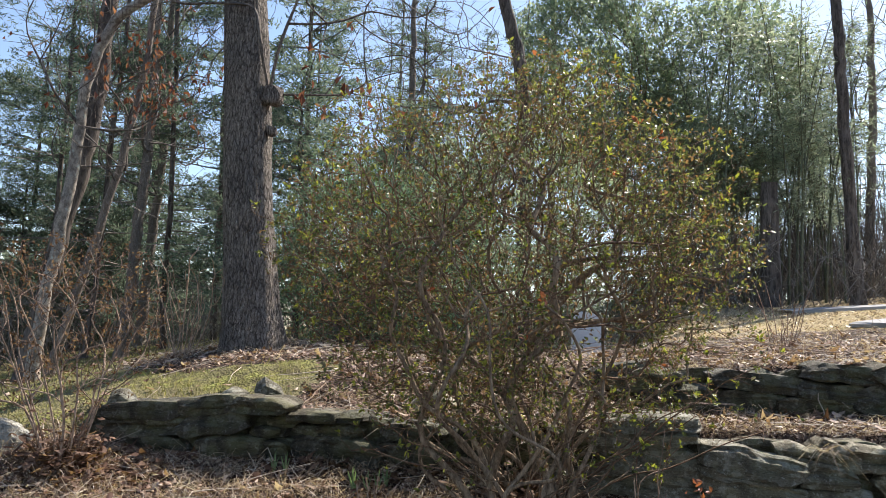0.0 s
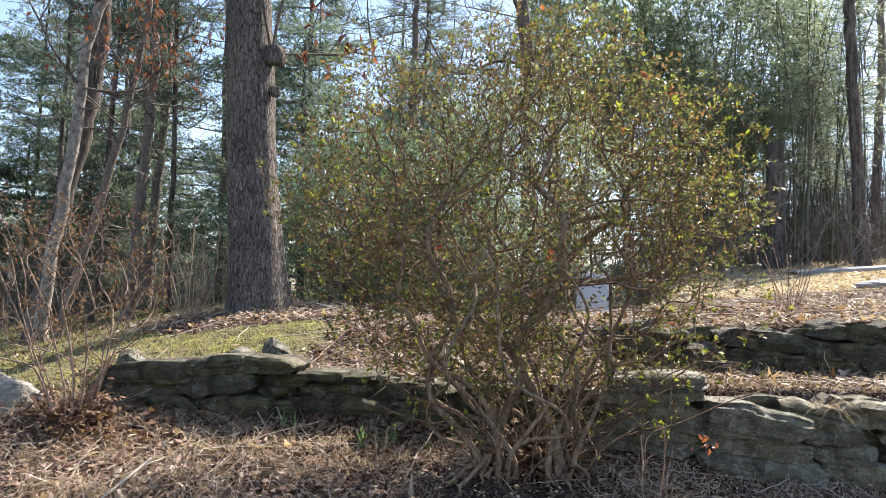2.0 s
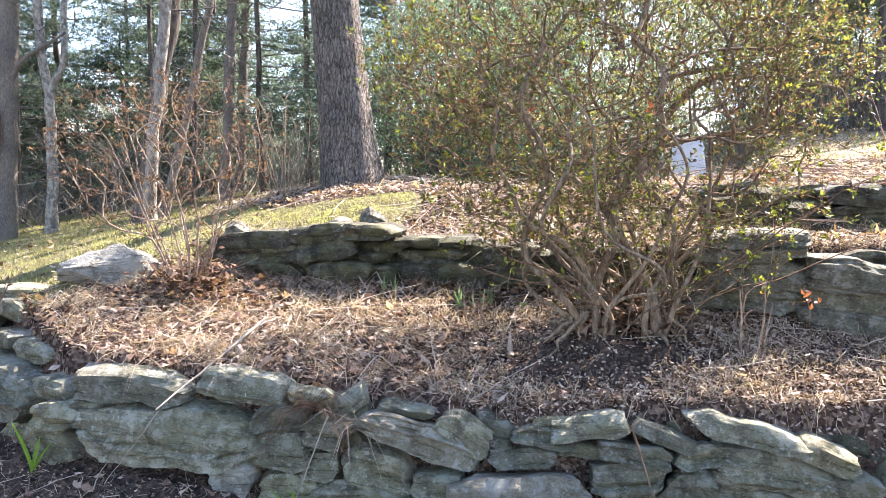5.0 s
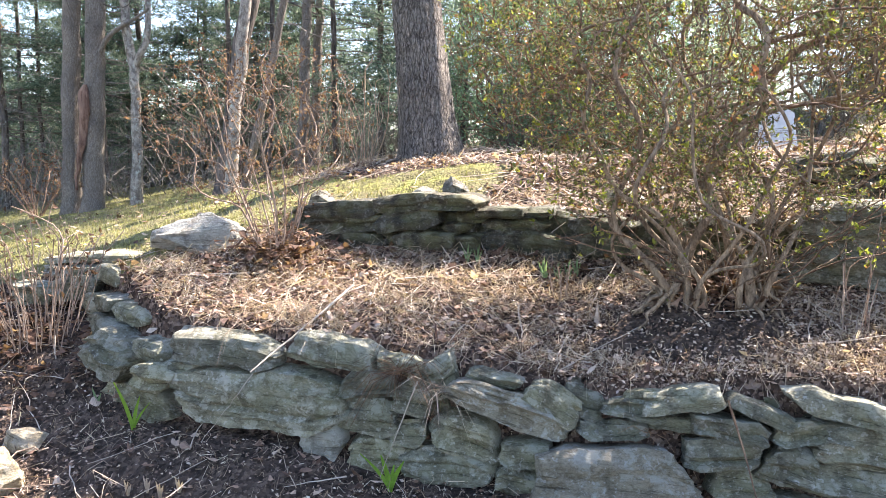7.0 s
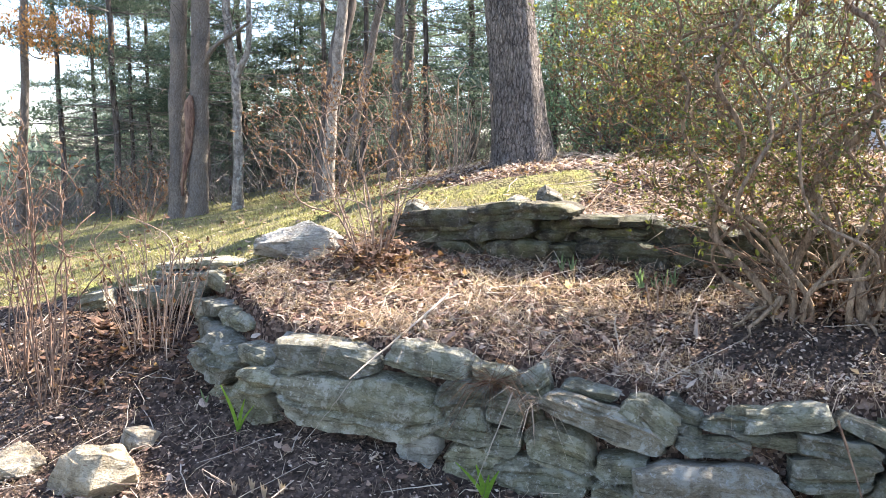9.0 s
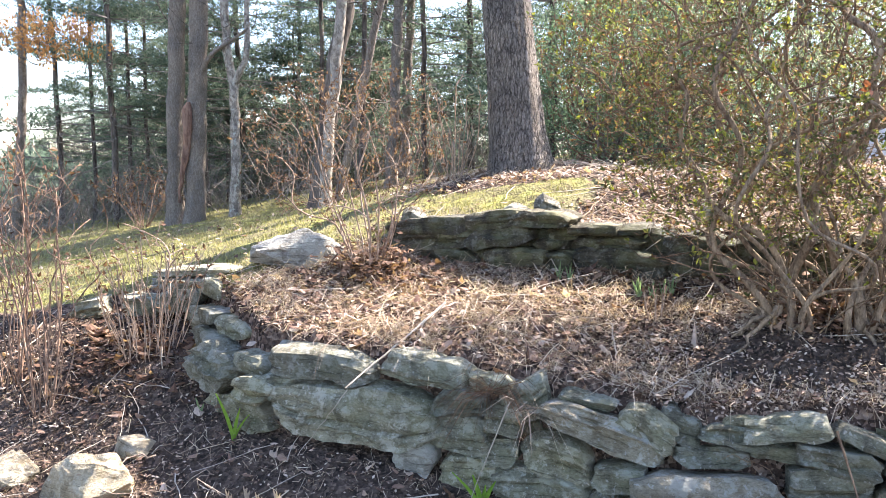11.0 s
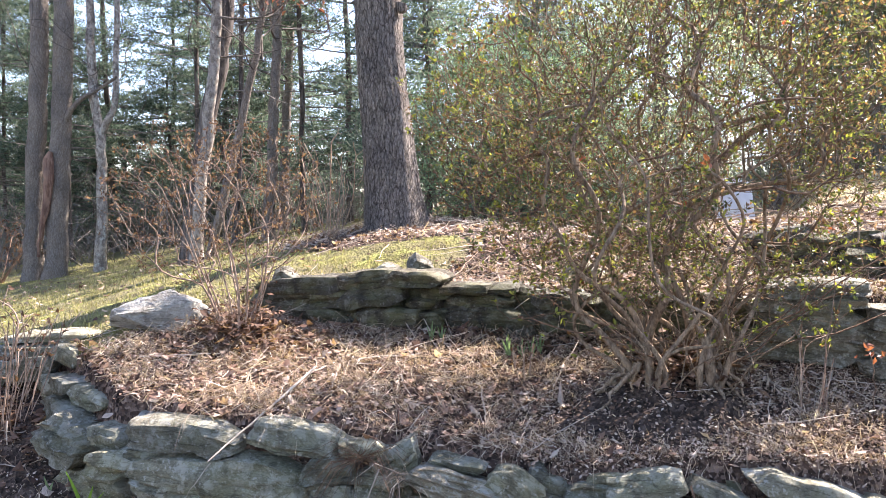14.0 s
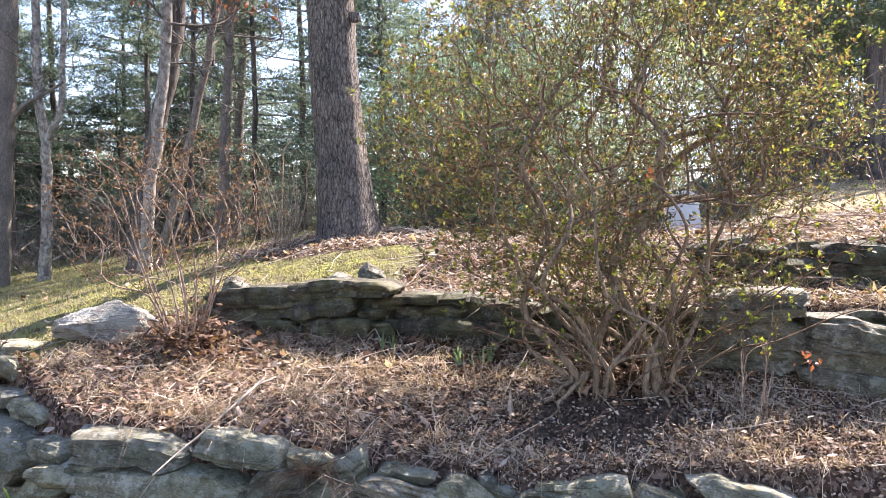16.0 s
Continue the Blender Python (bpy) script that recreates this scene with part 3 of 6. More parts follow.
def slab_mesh(w, d, h, seed, rough=1.0, fine=1.0):
    """A split slab of schist: angular top and bottom edges, broken ends, and ledges along its cleavage on the face."""
    rng = np.random.default_rng(seed)
    nx, ny, nz = max(5, int(w / 0.035 * fine)), max(4, int(d / 0.07 * fine)), max(4, int(h / 0.022 * fine))
    nx, nz = min(nx, 26), min(nz, 14)
    knots = np.linspace(-1, 1, 6)
    top, low = rng.uniform(0.72, 1.0, 6), rng.uniform(0.72, 1.0, 6)
    for edge in (top, low):
        edge[0] *= rng.uniform(0.25, 0.95)
        edge[-1] *= rng.uniform(0.25, 0.95)
    shear, lean = rng.uniform(-0.35, 0.35, 2), rng.uniform(-0.12, 0.28)
    count = max(2, int(round(h / 0.045)))
    ledge, gap = rng.uniform(-1, 1, count + 3), np.sort(rng.uniform(-0.85, 0.85, count))
    chip = rng.uniform(0.0, 0.5, 7)
    dip = rng.uniform(-0.25, 0.25)
    off = Vector(rng.uniform(-50, 50, 3))
    bm = bmesh.new()
    bmesh.ops.create_cube(bm, size=2.0)
    for k, m in ((0, nx), (1, ny), (2, nz)):
        run = [e for e in bm.edges if abs((e.verts[1].co - e.verts[0].co)[k]) > 1.9]
        bmesh.ops.subdivide_edges(bm, edges=run, cuts=m - 1, use_grid_fill=True)
    for v in bm.verts:
        u, y, z = v.co
        r = max(1e-6, (abs(u) ** 9 + abs(y) ** 9) ** (1 / 9))
        u0, y0 = u / r * max(abs(u), abs(y)), y / r * max(abs(u), abs(y))
        t, b = np.interp(u, knots, top), np.interp(u, knots, low)
        zz = -b + (t + b) * (z + 1) / 2
        end = shear[0] if u < 0 else shear[1]
        xx = u0 + abs(u) ** 4 * end * z * min(1.0, 0.8 * h / w)
        k = int(np.searchsorted(gap, z + dip * u + 0.10 * noise.noise(Vector((u * w * 4, z, 3)) + off)))
        front = max(0.0, -y)
        yy = y0 + front * (lean * (z + 0.4) * 0.5 + 0.11 * ledge[k] * rough)
        # broken corners along the upper front edge
        c = np.interp(u, np.linspace(-1, 1, 7), chip) * max(0.0, z - 0.55) * 2.2
        yy += front * c * 0.5
        zz -= c * front * 0.22
        p = Vector((xx * w / 2, yy * d / 2, zz * h / 2))
        q = Vector((p.x, p.y, p.z * 2.6))
        n1, n2, n3 = noise.noise(q * 5 + off), noise.noise(q * 15 + off), noise.noise(q * 42 + off)
        a = rough * (0.017 * n1 + 0.010 * n2 + 0.006 * n3)
        v.co = p + Vector((a * u0 * 1.2, a * y0 * 1.5, (a * 0.5) * z))
    bmesh.ops.recalc_face_normals(bm, faces=bm.faces[:])
    me = bpy.data.meshes.new("stone")
    bm.to_mesh(me)
    bm.free()
    me.polygons.foreach_set("use_smooth", [True] * len(me.polygons))
    me.set_sharp_from_angle(angle=radians(32))
    return me


def lay(parent, material, x, y, z, w, d, h, tilt=0, seed=0, yaw=0.0, cuts=5, label="", name="stone", nod=0.0):
    me = slab_mesh(w, d, h, seed, 1.0, 1.0 if cuts > 5 else 0.55)
    ob = part(name, me, material, parent, label)
    ob.matrix_basis = pose(x, y, z, nod, -tilt, yaw)
    return ob


# ---- ground ----
def axis(*runs):
    out = []
    for a, b, s in runs:
        out += list(np.arange(a, b, s))
    return np.array(out)


gx = axis((-300, -60, 30), (-60, -20, 5), (-20, -9, 0.6), (-9, -5.5, 0.15), (-5.5, 4, 0.05), (4, 9, 0.2), (9, 20, 0.8), (20, 60, 5), (60, 301, 30))
gy = axis((-300, -40, 30), (-40, -4, 3), (-4, 2.4, 0.3), (2.4, 6.8, 0.045), (6.8, 10, 0.12), (10, 22, 0.5), (22, 60, 4), (60, 361, 30))
GX, GY = np.meshgrid(gx, gy, indexing="ij")
GZ = height(GX, GY)
near = (np.abs(GX) < 9) & (GY > 1) & (GY < 12)
rough_bits = np.zeros_like(GZ)
for i, j in zip(*np.where(near)):
    q = Vector((GX[i, j], GY[i, j], 0))
    fine_bits = 1.0 if -5.5 < q.x < 4 and 2.4 < q.y < 6.8 else 0.0
    rough_bits[i, j] = 0.036 * noise.noise(q * 2.3) + fine_bits * (0.026 * noise.noise(q * 8) + 0.012 * noise.noise(q * 19))
GZ = GZ + rough_bits
nx, ny = GX.shape
ii, jj = np.meshgrid(np.arange(nx - 1), np.arange(ny - 1), indexing="ij")
quads = np.stack([ii * ny + jj, (ii + 1) * ny + jj, (ii + 1) * ny + jj + 1, ii * ny + jj + 1], -1).reshape(-1, 4)
gp = Pile()
gp.add(np.stack([GX, GY, GZ], -1).reshape(-1, 3), quads)
gm = gp.mesh("ground", True)


def cover(x, y):
    """How far the mossy lawn, the dry turf and the leaf litter each cover a spot, 0 to 1."""
    x, y = np.asarray(x, float), np.asarray(y, float)
    f = steps(x, FRONT)
    m = smooth(-3.0, -3.6, x + 0.9 * smooth(5.0, 6.2, y) * -1.0) * smooth(0.05, 0.3, y - f)
    left = smooth(-2.3, -2.9, x) * smooth(5.3, 5.8, y)
    m = np.maximum(m, left)
    tongue = smooth(-1.0, -1.5, x - 0.35 * (y - 6)) * smooth(5.75, 6.1, y) * smooth(7.3, 6.8, y)
    m = np.maximum(m, tongue)
    mound = np.exp(-((x + 2.0) ** 2 + (y - 8.3) ** 2) / 2.2)
    m = m * (1 - smooth(0.3, 0.6, mound)) * smooth(17, 13, y + 0.25 * x)
    t = smooth(8.2, 9.4, y - 0.12 * (x - 3)) * smooth(0.0, 1.2, x)
    lit = np.ones_like(x) * smooth(-0.02, 0.1, y - f) * 0.9 + 0.15
    lit = lit * (1 - 0.10 * smooth(-0.9, 0.2, x + 0.3 * np.sin(y * 5)) * smooth(5.6, 4.9, y))
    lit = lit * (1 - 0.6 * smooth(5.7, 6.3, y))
    # dark soil left bare before the big shrub, also standing in for its shadow
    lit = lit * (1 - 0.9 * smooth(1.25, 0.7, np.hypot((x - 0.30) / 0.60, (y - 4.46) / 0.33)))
    return m, t, lit


cm, ct, cl = cover(GX, GY)
for key, val in (("moss", cm), ("turf", ct), ("litter", cl)):
    at = gm.attributes.new(key, "FLOAT", "POINT")
    at.data.foreach_set("value", val.reshape(-1).astype(np.float32))
tagged(part("ground", gm, GROUND, soft=True), "sloping garden ground of bark mulch, leaf litter and mossy lawn", "ground", kind="structure")

# a pale path crossing the dry turf on the rise
pp = Pile()
px = np.linspace(5.4, 14, 40)
a = np.stack([px, 12.2 + 0.09 * (px - 3) ** 1.2, np.zeros_like(px)], -1)
b = np.stack([px, 12.75 + 0.09 * (px - 3) ** 1.2, np.zeros_like(px)], -1)
a[:, 2], b[:, 2] = height(a[:, 0], a[:, 1]) + 0.05, height(b[:, 0], b[:, 1]) + 0.05
v = np.concatenate([a, b, a - (0, 0, 0.1), b - (0, 0, 0.1)])
n = len(px)
k = np.arange(n - 1)
pp.add(v, np.concatenate([np.stack([k, k + 1, n + k + 1, n + k], -1), np.stack([2 * n + k, 2 * n + k + 1, k + 1, k], -1)]))
tagged(part("path", pp, PATHMAT), "pale concrete path over dry turf", "path", kind="structure")

slab = stone_mesh(1.6, 0.8, 0.12, 77, 1.0, 3, 0.2)
pv = tagged(part("paving_slab", slab, PATHMAT), "pale worn paving slab beside the upper bed", "paving", kind="structure")
pv.matrix_basis = pose(5.6, 9.3, ground_z(5.6, 9.3) + 0.02, 2, -4, 20)

# ---- dry-stone walls ----
wall_low = thing("retaining_wall_lower", "low dry-stone retaining wall of grey-green schist slabs", "stone wall", kind="structure")
wall_mid = thing("retaining_wall_middle", "dark dry-stone retaining wall behind the planting bed", "stone wall", kind="structure")
wall_top = thing("retaining_wall_upper", "shaded dry-stone wall edging the upper bed", "stone wall", kind="structure")
seed = 100
# every stone: centre of its face (x, z), width, height, tilt, front of the face in y
LOWER = [(-2.24, 0.56, 0.67, 0.17, -3, 3.88), (-1.60, 0.57, 0.50, 0.17, -9, 3.88), (-2.04, 0.31, 1.04, 0.33, -2, 3.82), (-2.50, 0.40, 0.24, 0.17, 6, 3.88),
         (-1.65, 0.12, 0.25, 0.23, 0, 3.80), (-1.26, 0.53, 0.25, 0.10, -4, 3.88), (-1.41, 0.42, 0.29, 0.18, 8, 3.84), (-1.59, 0.35, 0.18, 0.12, 0, 3.86),
         (-1.39, 0.26, 0.30, 0.21, 0, 3.84), (-1.36, 0.06, 0.32, 0.20, 4, 3.82), (-1.16, 0.35, 0.22, 0.17, -10, 3.88), (-1.06, 0.46, 0.25, 0.23, 34, 3.90),
         (-0.66, 0.33, 0.68, 0.21, -17, 3.80), (-0.86, 0.20, 0.36, 0.19, -14, 3.82), (-0.96, 0.03, 0.52, 0.20, 0, 3.80), (-0.56, 0.12, 0.25, 0.12, 4, 3.78),
         (-0.42, 0.37, 0.30, 0.18, -28, 3.86), (-0.27, 0.40, 0.22, 0.14, -16, 3.90), (-0.57, -0.02, 0.26, 0.20, -10, 3.76), (-0.11, 0.02, 0.80, 0.42, -3, 3.66),
         (0.21, 0.44, 0.38, 0.12, 10, 3.84), (0.43, 0.32, 0.37, 0.13, -7, 3.80), (0.57, 0.40, 0.34, 0.10, -20, 3.84), (0.40, 0.19, 0.38, 0.16, 6, 3.80), (0.16, 0.32, 0.25, 0.09, 0, 3.90),
         (0.98, 0.45, 0.60, 0.12, -11, 3.80), (1.09, 0.27, 0.56, 0.23, -8, 3.80), (0.75, 0.32, 0.24, 0.12, 12, 3.82), (0.72, 0.17, 0.26, 0.22, -16, 3.80), (0.98, 0.11, 0.58, 0.16, -6, 3.76),
         (1.36, 0.36, 0.30, 0.14, -18, 3.80), (0.47, 0.05, 0.28, 0.16, 0, 3.80), (1.45, 0.18, 0.34, 0.2, 0, 3.80), (1.2, -0.04, 0.5, 0.18, 0, 3.76), (0.7, -0.06, 0.5, 0.16, 0, 3.78),
         (-0.04, 0.37, 0.30, 0.12, -6, 3.86), (-0.14, 0.27, 0.36, 0.10, 3, 3.82), (0.02, 0.43, 0.22, 0.07, 4, 3.92), (-0.74, 0.47, 0.30, 0.08, -10, 3.92), (-0.98, 0.19, 0.2, 0.12, 0, 3.86), (-1.2, 0.17, 0.22, 0.14, 0, 3.86),
         (-1.02, -0.14, 0.5, 0.14, 0, 3.80), (-1.45, -0.10, 0.4, 0.14, 0, 3.84)]
wrng = np.random.default_rng(19)
for k, (x, z, w, h, tilt, front) in enumerate(LOWER):
    seed += 1
    d = 0.36 if h < 0.25 else 0.40
    lay(wall_low, PALESTONE if k == 4 else BUFFSTONE if k in (19, 12) else STONE, x, front + d / 2, z, w, d, h * 1.06, tilt, seed, wrng.uniform(-7, 7), cuts=9, nod=wrng.uniform(-4, 4) - (16 if k in (12, 16, 19) else 7 if k > 19 else 0),
        label="square stone blotched with pale lichen" if k == 4 else "")
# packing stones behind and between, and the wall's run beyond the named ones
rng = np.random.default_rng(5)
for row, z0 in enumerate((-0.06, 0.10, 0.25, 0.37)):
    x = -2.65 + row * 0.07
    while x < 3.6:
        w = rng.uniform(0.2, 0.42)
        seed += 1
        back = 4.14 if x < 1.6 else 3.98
        # left of x 1.6 a shade-darkened stone colour deepens the gaps between face stones
        lay(wall_low, SHADEDSTONE if x < 1.6 else STONE, x + w / 2, back + rng.uniform(-0.02, 0.02), z0 + rng.uniform(-0.02, 0.02), w * 1.08, 0.3, 0.19, rng.uniform(-8, 8), seed, rng.uniform(-8, 8), 4)
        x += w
# the turned end of the lower wall and the line of stones up to the lawn
CORNER = [(-3.12, 4.34, 0.40, 0.52, 0.40, 0.30, -8, -25), (-2.66, 4.02, 0.37, 0.30, 0.32, 0.17, 4, -10), (-2.72, 4.12, 0.49, 0.26, 0.3, 0.14, -5, -20), (-3.05, 4.50, 0.62, 0.46, 0.34, 0.13, -4, -28), (-2.97, 4.26, 0.16, 0.44, 0.3, 0.22, 5, -20),
          (-2.72, 4.08, 0.20, 0.32, 0.3, 0.24, 0, -12), (-3.38, 4.66, 0.64, 0.40, 0.30, 0.13, 6, -40), (-3.34, 4.58, 0.50, 0.42, 0.30, 0.16, 0, -42), (-3.42, 4.62, 0.34, 0.36, 0.28, 0.18, 8, -40), (-3.60, 4.84, 0.58, 0.36, 0.28, 0.16, -6, -48), (-3.66, 4.86, 0.42, 0.34, 0.28, 0.18, 4, -45)]
EDGING = [(-3.57, 4.98, 0.78, 0.30, 0.26, 0.13, -16, -20), (-3.88, 5.14, 0.87, 0.70, 0.30, 0.07, 3, 5), (-3.92, 5.06, 0.79, 0.56, 0.28, 0.08, 2, 8), (-3.93, 4.98, 0.67, 0.40, 0.26, 0.18, 4, 8), (-4.28, 5.04, 0.60, 0.36, 0.28, 0.16, -4, 8),
          (-4.74, 4.94, 0.54, 0.26, 0.22, 0.19, 18, 12), (-4.98, 4.88, 0.44, 0.30, 0.24, 0.17, 10, 8), (-5.4, 4.82, 0.36, 0.44, 0.3, 0.18, 0, 5)]
for x, y, z, w, d, h, tilt, yaw in CORNER + EDGING:
    seed += 1
    lay(wall_low, STONE, x, y, z, w, d, h, tilt, seed, yaw, 7)
# left run: the shade on these faces is partly in the stone colour
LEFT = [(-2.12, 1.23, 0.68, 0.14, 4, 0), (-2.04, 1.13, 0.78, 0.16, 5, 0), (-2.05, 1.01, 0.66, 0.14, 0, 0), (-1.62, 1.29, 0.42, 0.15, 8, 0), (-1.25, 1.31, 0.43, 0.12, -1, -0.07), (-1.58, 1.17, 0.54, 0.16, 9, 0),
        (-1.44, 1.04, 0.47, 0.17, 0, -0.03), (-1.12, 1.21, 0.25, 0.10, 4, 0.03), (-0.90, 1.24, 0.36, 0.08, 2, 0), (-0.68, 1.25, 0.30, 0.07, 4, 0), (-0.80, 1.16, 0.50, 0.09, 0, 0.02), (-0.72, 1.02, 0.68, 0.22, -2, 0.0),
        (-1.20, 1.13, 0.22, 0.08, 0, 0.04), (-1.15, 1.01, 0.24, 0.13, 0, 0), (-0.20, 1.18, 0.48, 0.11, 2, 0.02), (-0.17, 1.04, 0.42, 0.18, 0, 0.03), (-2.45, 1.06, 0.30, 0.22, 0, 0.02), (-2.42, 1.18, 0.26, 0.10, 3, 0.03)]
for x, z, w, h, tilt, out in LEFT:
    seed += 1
    lay(wall_mid, SHADEDSTONE, x, float(steps(x, SECOND)) + 0.07 + out, z, w, 0.36, h * 1.06, tilt, seed, -6, cuts=7)
RIGHT = [(1.26, 1.36, 0.58, 0.10, 4, -0.02), (1.21, 1.27, 0.66, 0.10, 3, -0.02), (1.24, 1.15, 0.66, 0.21, -2, 0), (1.14, 1.00, 0.88, 0.19, 0, 0.02), (1.81, 1.16, 0.60, 0.21, -6, -0.04), (1.80, 1.02, 0.64, 0.14, -6, 0), (1.84, 0.89, 0.72, 0.19, -5, -0.04),
         (2.24, 1.26, 0.18, 0.14, -15, 0), (2.45, 1.23, 0.32, 0.18, 0, 0), (2.23, 1.12, 0.32, 0.16, 0, 0), (2.28, 1.01, 0.38, 0.14, -4, 0), (2.33, 0.88, 0.42, 0.17, -4, 0), (2.66, 1.12, 0.36, 0.24, 0, 0), (2.72, 0.92, 0.44, 0.2, 0, 0), (2.05, 1.25, 0.22, 0.10, -8, 0.05)]
for x, z, w, h, tilt, out in RIGHT:
    seed += 1
    lay(wall_mid, MIDSTONE, x * 1.025, float(steps(x, SECOND)) + 0.05 + out, z - 0.02, w * 1.03, 0.38, h * 1.08, tilt, seed, -12, cuts=7)
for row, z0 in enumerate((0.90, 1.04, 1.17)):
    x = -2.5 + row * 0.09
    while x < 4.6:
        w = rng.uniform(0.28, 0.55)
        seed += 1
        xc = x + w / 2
        lay(wall_mid, SHADEDSTONE, xc, float(steps(xc, SECOND)) + 0.14, z0 + rng.uniform(-0.02, 0.02) + 0.03 * max(0, xc - 0.8), w * 1.08, 0.3, 0.18, rng.uniform(-6, 6), seed, -9 if xc < 2.2 else -4, 4)
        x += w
# upper wall in the same shade-darkened schist
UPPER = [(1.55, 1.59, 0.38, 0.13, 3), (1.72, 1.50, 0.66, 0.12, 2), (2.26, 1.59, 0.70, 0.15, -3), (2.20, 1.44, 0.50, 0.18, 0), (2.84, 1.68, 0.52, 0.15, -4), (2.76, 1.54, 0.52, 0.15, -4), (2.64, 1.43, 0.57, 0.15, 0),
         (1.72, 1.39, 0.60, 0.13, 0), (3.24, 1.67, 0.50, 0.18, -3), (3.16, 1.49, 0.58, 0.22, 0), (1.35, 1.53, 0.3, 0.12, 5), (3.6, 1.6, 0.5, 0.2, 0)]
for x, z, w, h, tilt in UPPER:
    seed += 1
    lay(wall_top, SHADEDSTONE, x, float(steps(x, THIRD)) - 0.02, z, w, 0.36, h * 1.06, tilt, seed, -5, cuts=6)
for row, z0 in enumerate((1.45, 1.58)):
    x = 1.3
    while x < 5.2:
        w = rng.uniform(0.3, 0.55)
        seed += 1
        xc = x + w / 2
        lay(wall_top, SHADEDSTONE, xc, float(steps(xc, THIRD)) + 0.08, z0 + 0.03 * (xc - 2), w * 1.08, 0.3, 0.2, rng.uniform(-6, 6), seed, -6, 4)
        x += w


def boulder_mesh(w, d, h, seed, peak=0.2, steep=0.45):
    """A broken boulder: flat facets meeting in worn edges, with a peak off its middle and an undercut foot."""
    rng = np.random.default_rng(seed)
    bm = bmesh.new()
    for k in range(26):
        a, u = rng.uniform(0, 6.28), rng.uniform(-1, 1)
        c = math.sqrt(1 - u * u * 0.8)
        f = rng.uniform(0.85, 1.1)
        q = Vector((math.cos(a) * c * f, math.sin(a) * c * f, u * f))
        q.z = q.z * (1 - steep * abs(q.x - peak)) if q.z > 0 else q.z * 0.8
        bm.verts.new(q)
    bm.verts.new((peak, 0.1, 0.82 + 0.5 * steep))
    hull = bmesh.ops.convex_hull(bm, input=bm.verts[:])
    bmesh.ops.delete(bm, geom=list({v for v in hull["geom_interior"] + hull["geom_unused"] if isinstance(v, bmesh.types.BMVert)}), context="VERTS")
    bmesh.ops.subdivide_edges(bm, edges=bm.edges[:], cuts=5, use_grid_fill=True)
    off = Vector(rng.uniform(-50, 50, 3))
    for k, size in enumerate((w, d, h)):
        a, b = min(v.co[k] for v in bm.verts), max(v.co[k] for v in bm.verts)
        for v in bm.verts:
            v.co[k] = ((v.co[k] - a) / (b - a) - 0.5) * size
    for v in bm.verts:
        q = v.co
        n = 0.016 * noise.noise(q * 7 + off) + 0.010 * noise.noise(q * 19 + off) + 0.005 * noise.noise(q * 47 + off)
        crack = max(0.0, 1 - abs(noise.noise(Vector((q.x * 5, q.y * 5, q.z * 9)) + off)) * 9)
        v.co = q + q.normalized() * (n - 0.014 * crack)
    me = bpy.data.meshes.new("stone")
    bm.to_mesh(me)
    bm.free()
    me.polygons.foreach_set("use_smooth", [True] * len(me.polygons))
    me.set_sharp_from_angle(angle=radians(24))
    return me


def boulder(label, x, y, w, d, h, sink, material, yaw=0, peak=0.2, number=1, steep=0.45):
    ob = part("rock", boulder_mesh(w, d, h, number, peak, steep), material)
    ob.matrix_basis = pose(x, y, ground_z(x, y) + h / 2 - sink, 0, 0, yaw)
    return tagged(ob, label, "rock")


def rock(label, x, y, w, d, h, sink, material, yaw=0, tilt=0, slab=0.2, z=None, cuts=9, nod=0, ridge=None, slope=0.6):
    global seed
    seed += 1
    me = stone_mesh(w, d, h, seed, slab, cuts, 1.1)
    if ridge is not None:
        for v in me.vertices:
            fall = max(0.25, 1 - slope * abs(v.co.x / (w / 2) - ridge) - 0.35 * max(0.0, -v.co.y / (d / 2)))
            v.co.z = -h / 2 + (v.co.z + h / 2) * fall
    me.polygons.foreach_set("use_smooth", [True] * len(me.polygons))
    me.set_sharp_from_angle(angle=radians(28))
    ob = part("rock", me, material)
    zz = (ground_z(x, y) if z is None else z) + h / 2 - sink
    ob.matrix_basis = pose(x, y, zz, nod, -tilt, yaw)
    return tagged(ob, label, "rock")


boulder("pale grey angular boulder at the lawn's edge", -3.12, 5.30, 0.76, 0.46, 0.34, 0.09, PALESTONE, 8, 0.15, 301)
boulder("buff fieldstone half sunk in dark mulch", -3.44, 3.42, 0.58, 0.44, 0.34, 0.14, LIMESTONE, 8, -0.35, 306, 0.12)
boulder("buff fieldstone half sunk in dark mulch", -4.06, 3.40, 0.40, 0.36, 0.26, 0.11, LIMESTONE, -10, 0.1, 305, 0.15)
rock("small flat stone lying in mulch", -3.42, 3.78, 0.26, 0.2, 0.12, 0.03, LIMESTONE, -20, -12, 0.5, cuts=5)
rock("small white stone on the wall corner", -2.88, 4.42, 0.085, 0.08, 0.11, 0.0, PALESTONE, 0, 0, 0.2, z=0.53, cuts=4)
rock("dark rounded stone on the wall end", -2.32, 5.72, 0.24, 0.22, 0.18, 0.04, MIDSTONE, 0, 0, 0.0, z=1.24, cuts=9, ridge=-0.1, slope=0.3)
rock("mossy pointed stone above the wall", -1.30, 5.80, 0.22, 0.18, 0.17, 0.04, MIDSTONE, 20, 6, 0.0, z=1.36, cuts=9, ridge=-0.2, slope=0.45)
rock("mossy stone among dry leaves", -1.58, 5.74, 0.26, 0.2, 0.10, 0.03, MIDSTONE, -15, 5, 0.1, z=1.34, cuts=9, ridge=0.3)
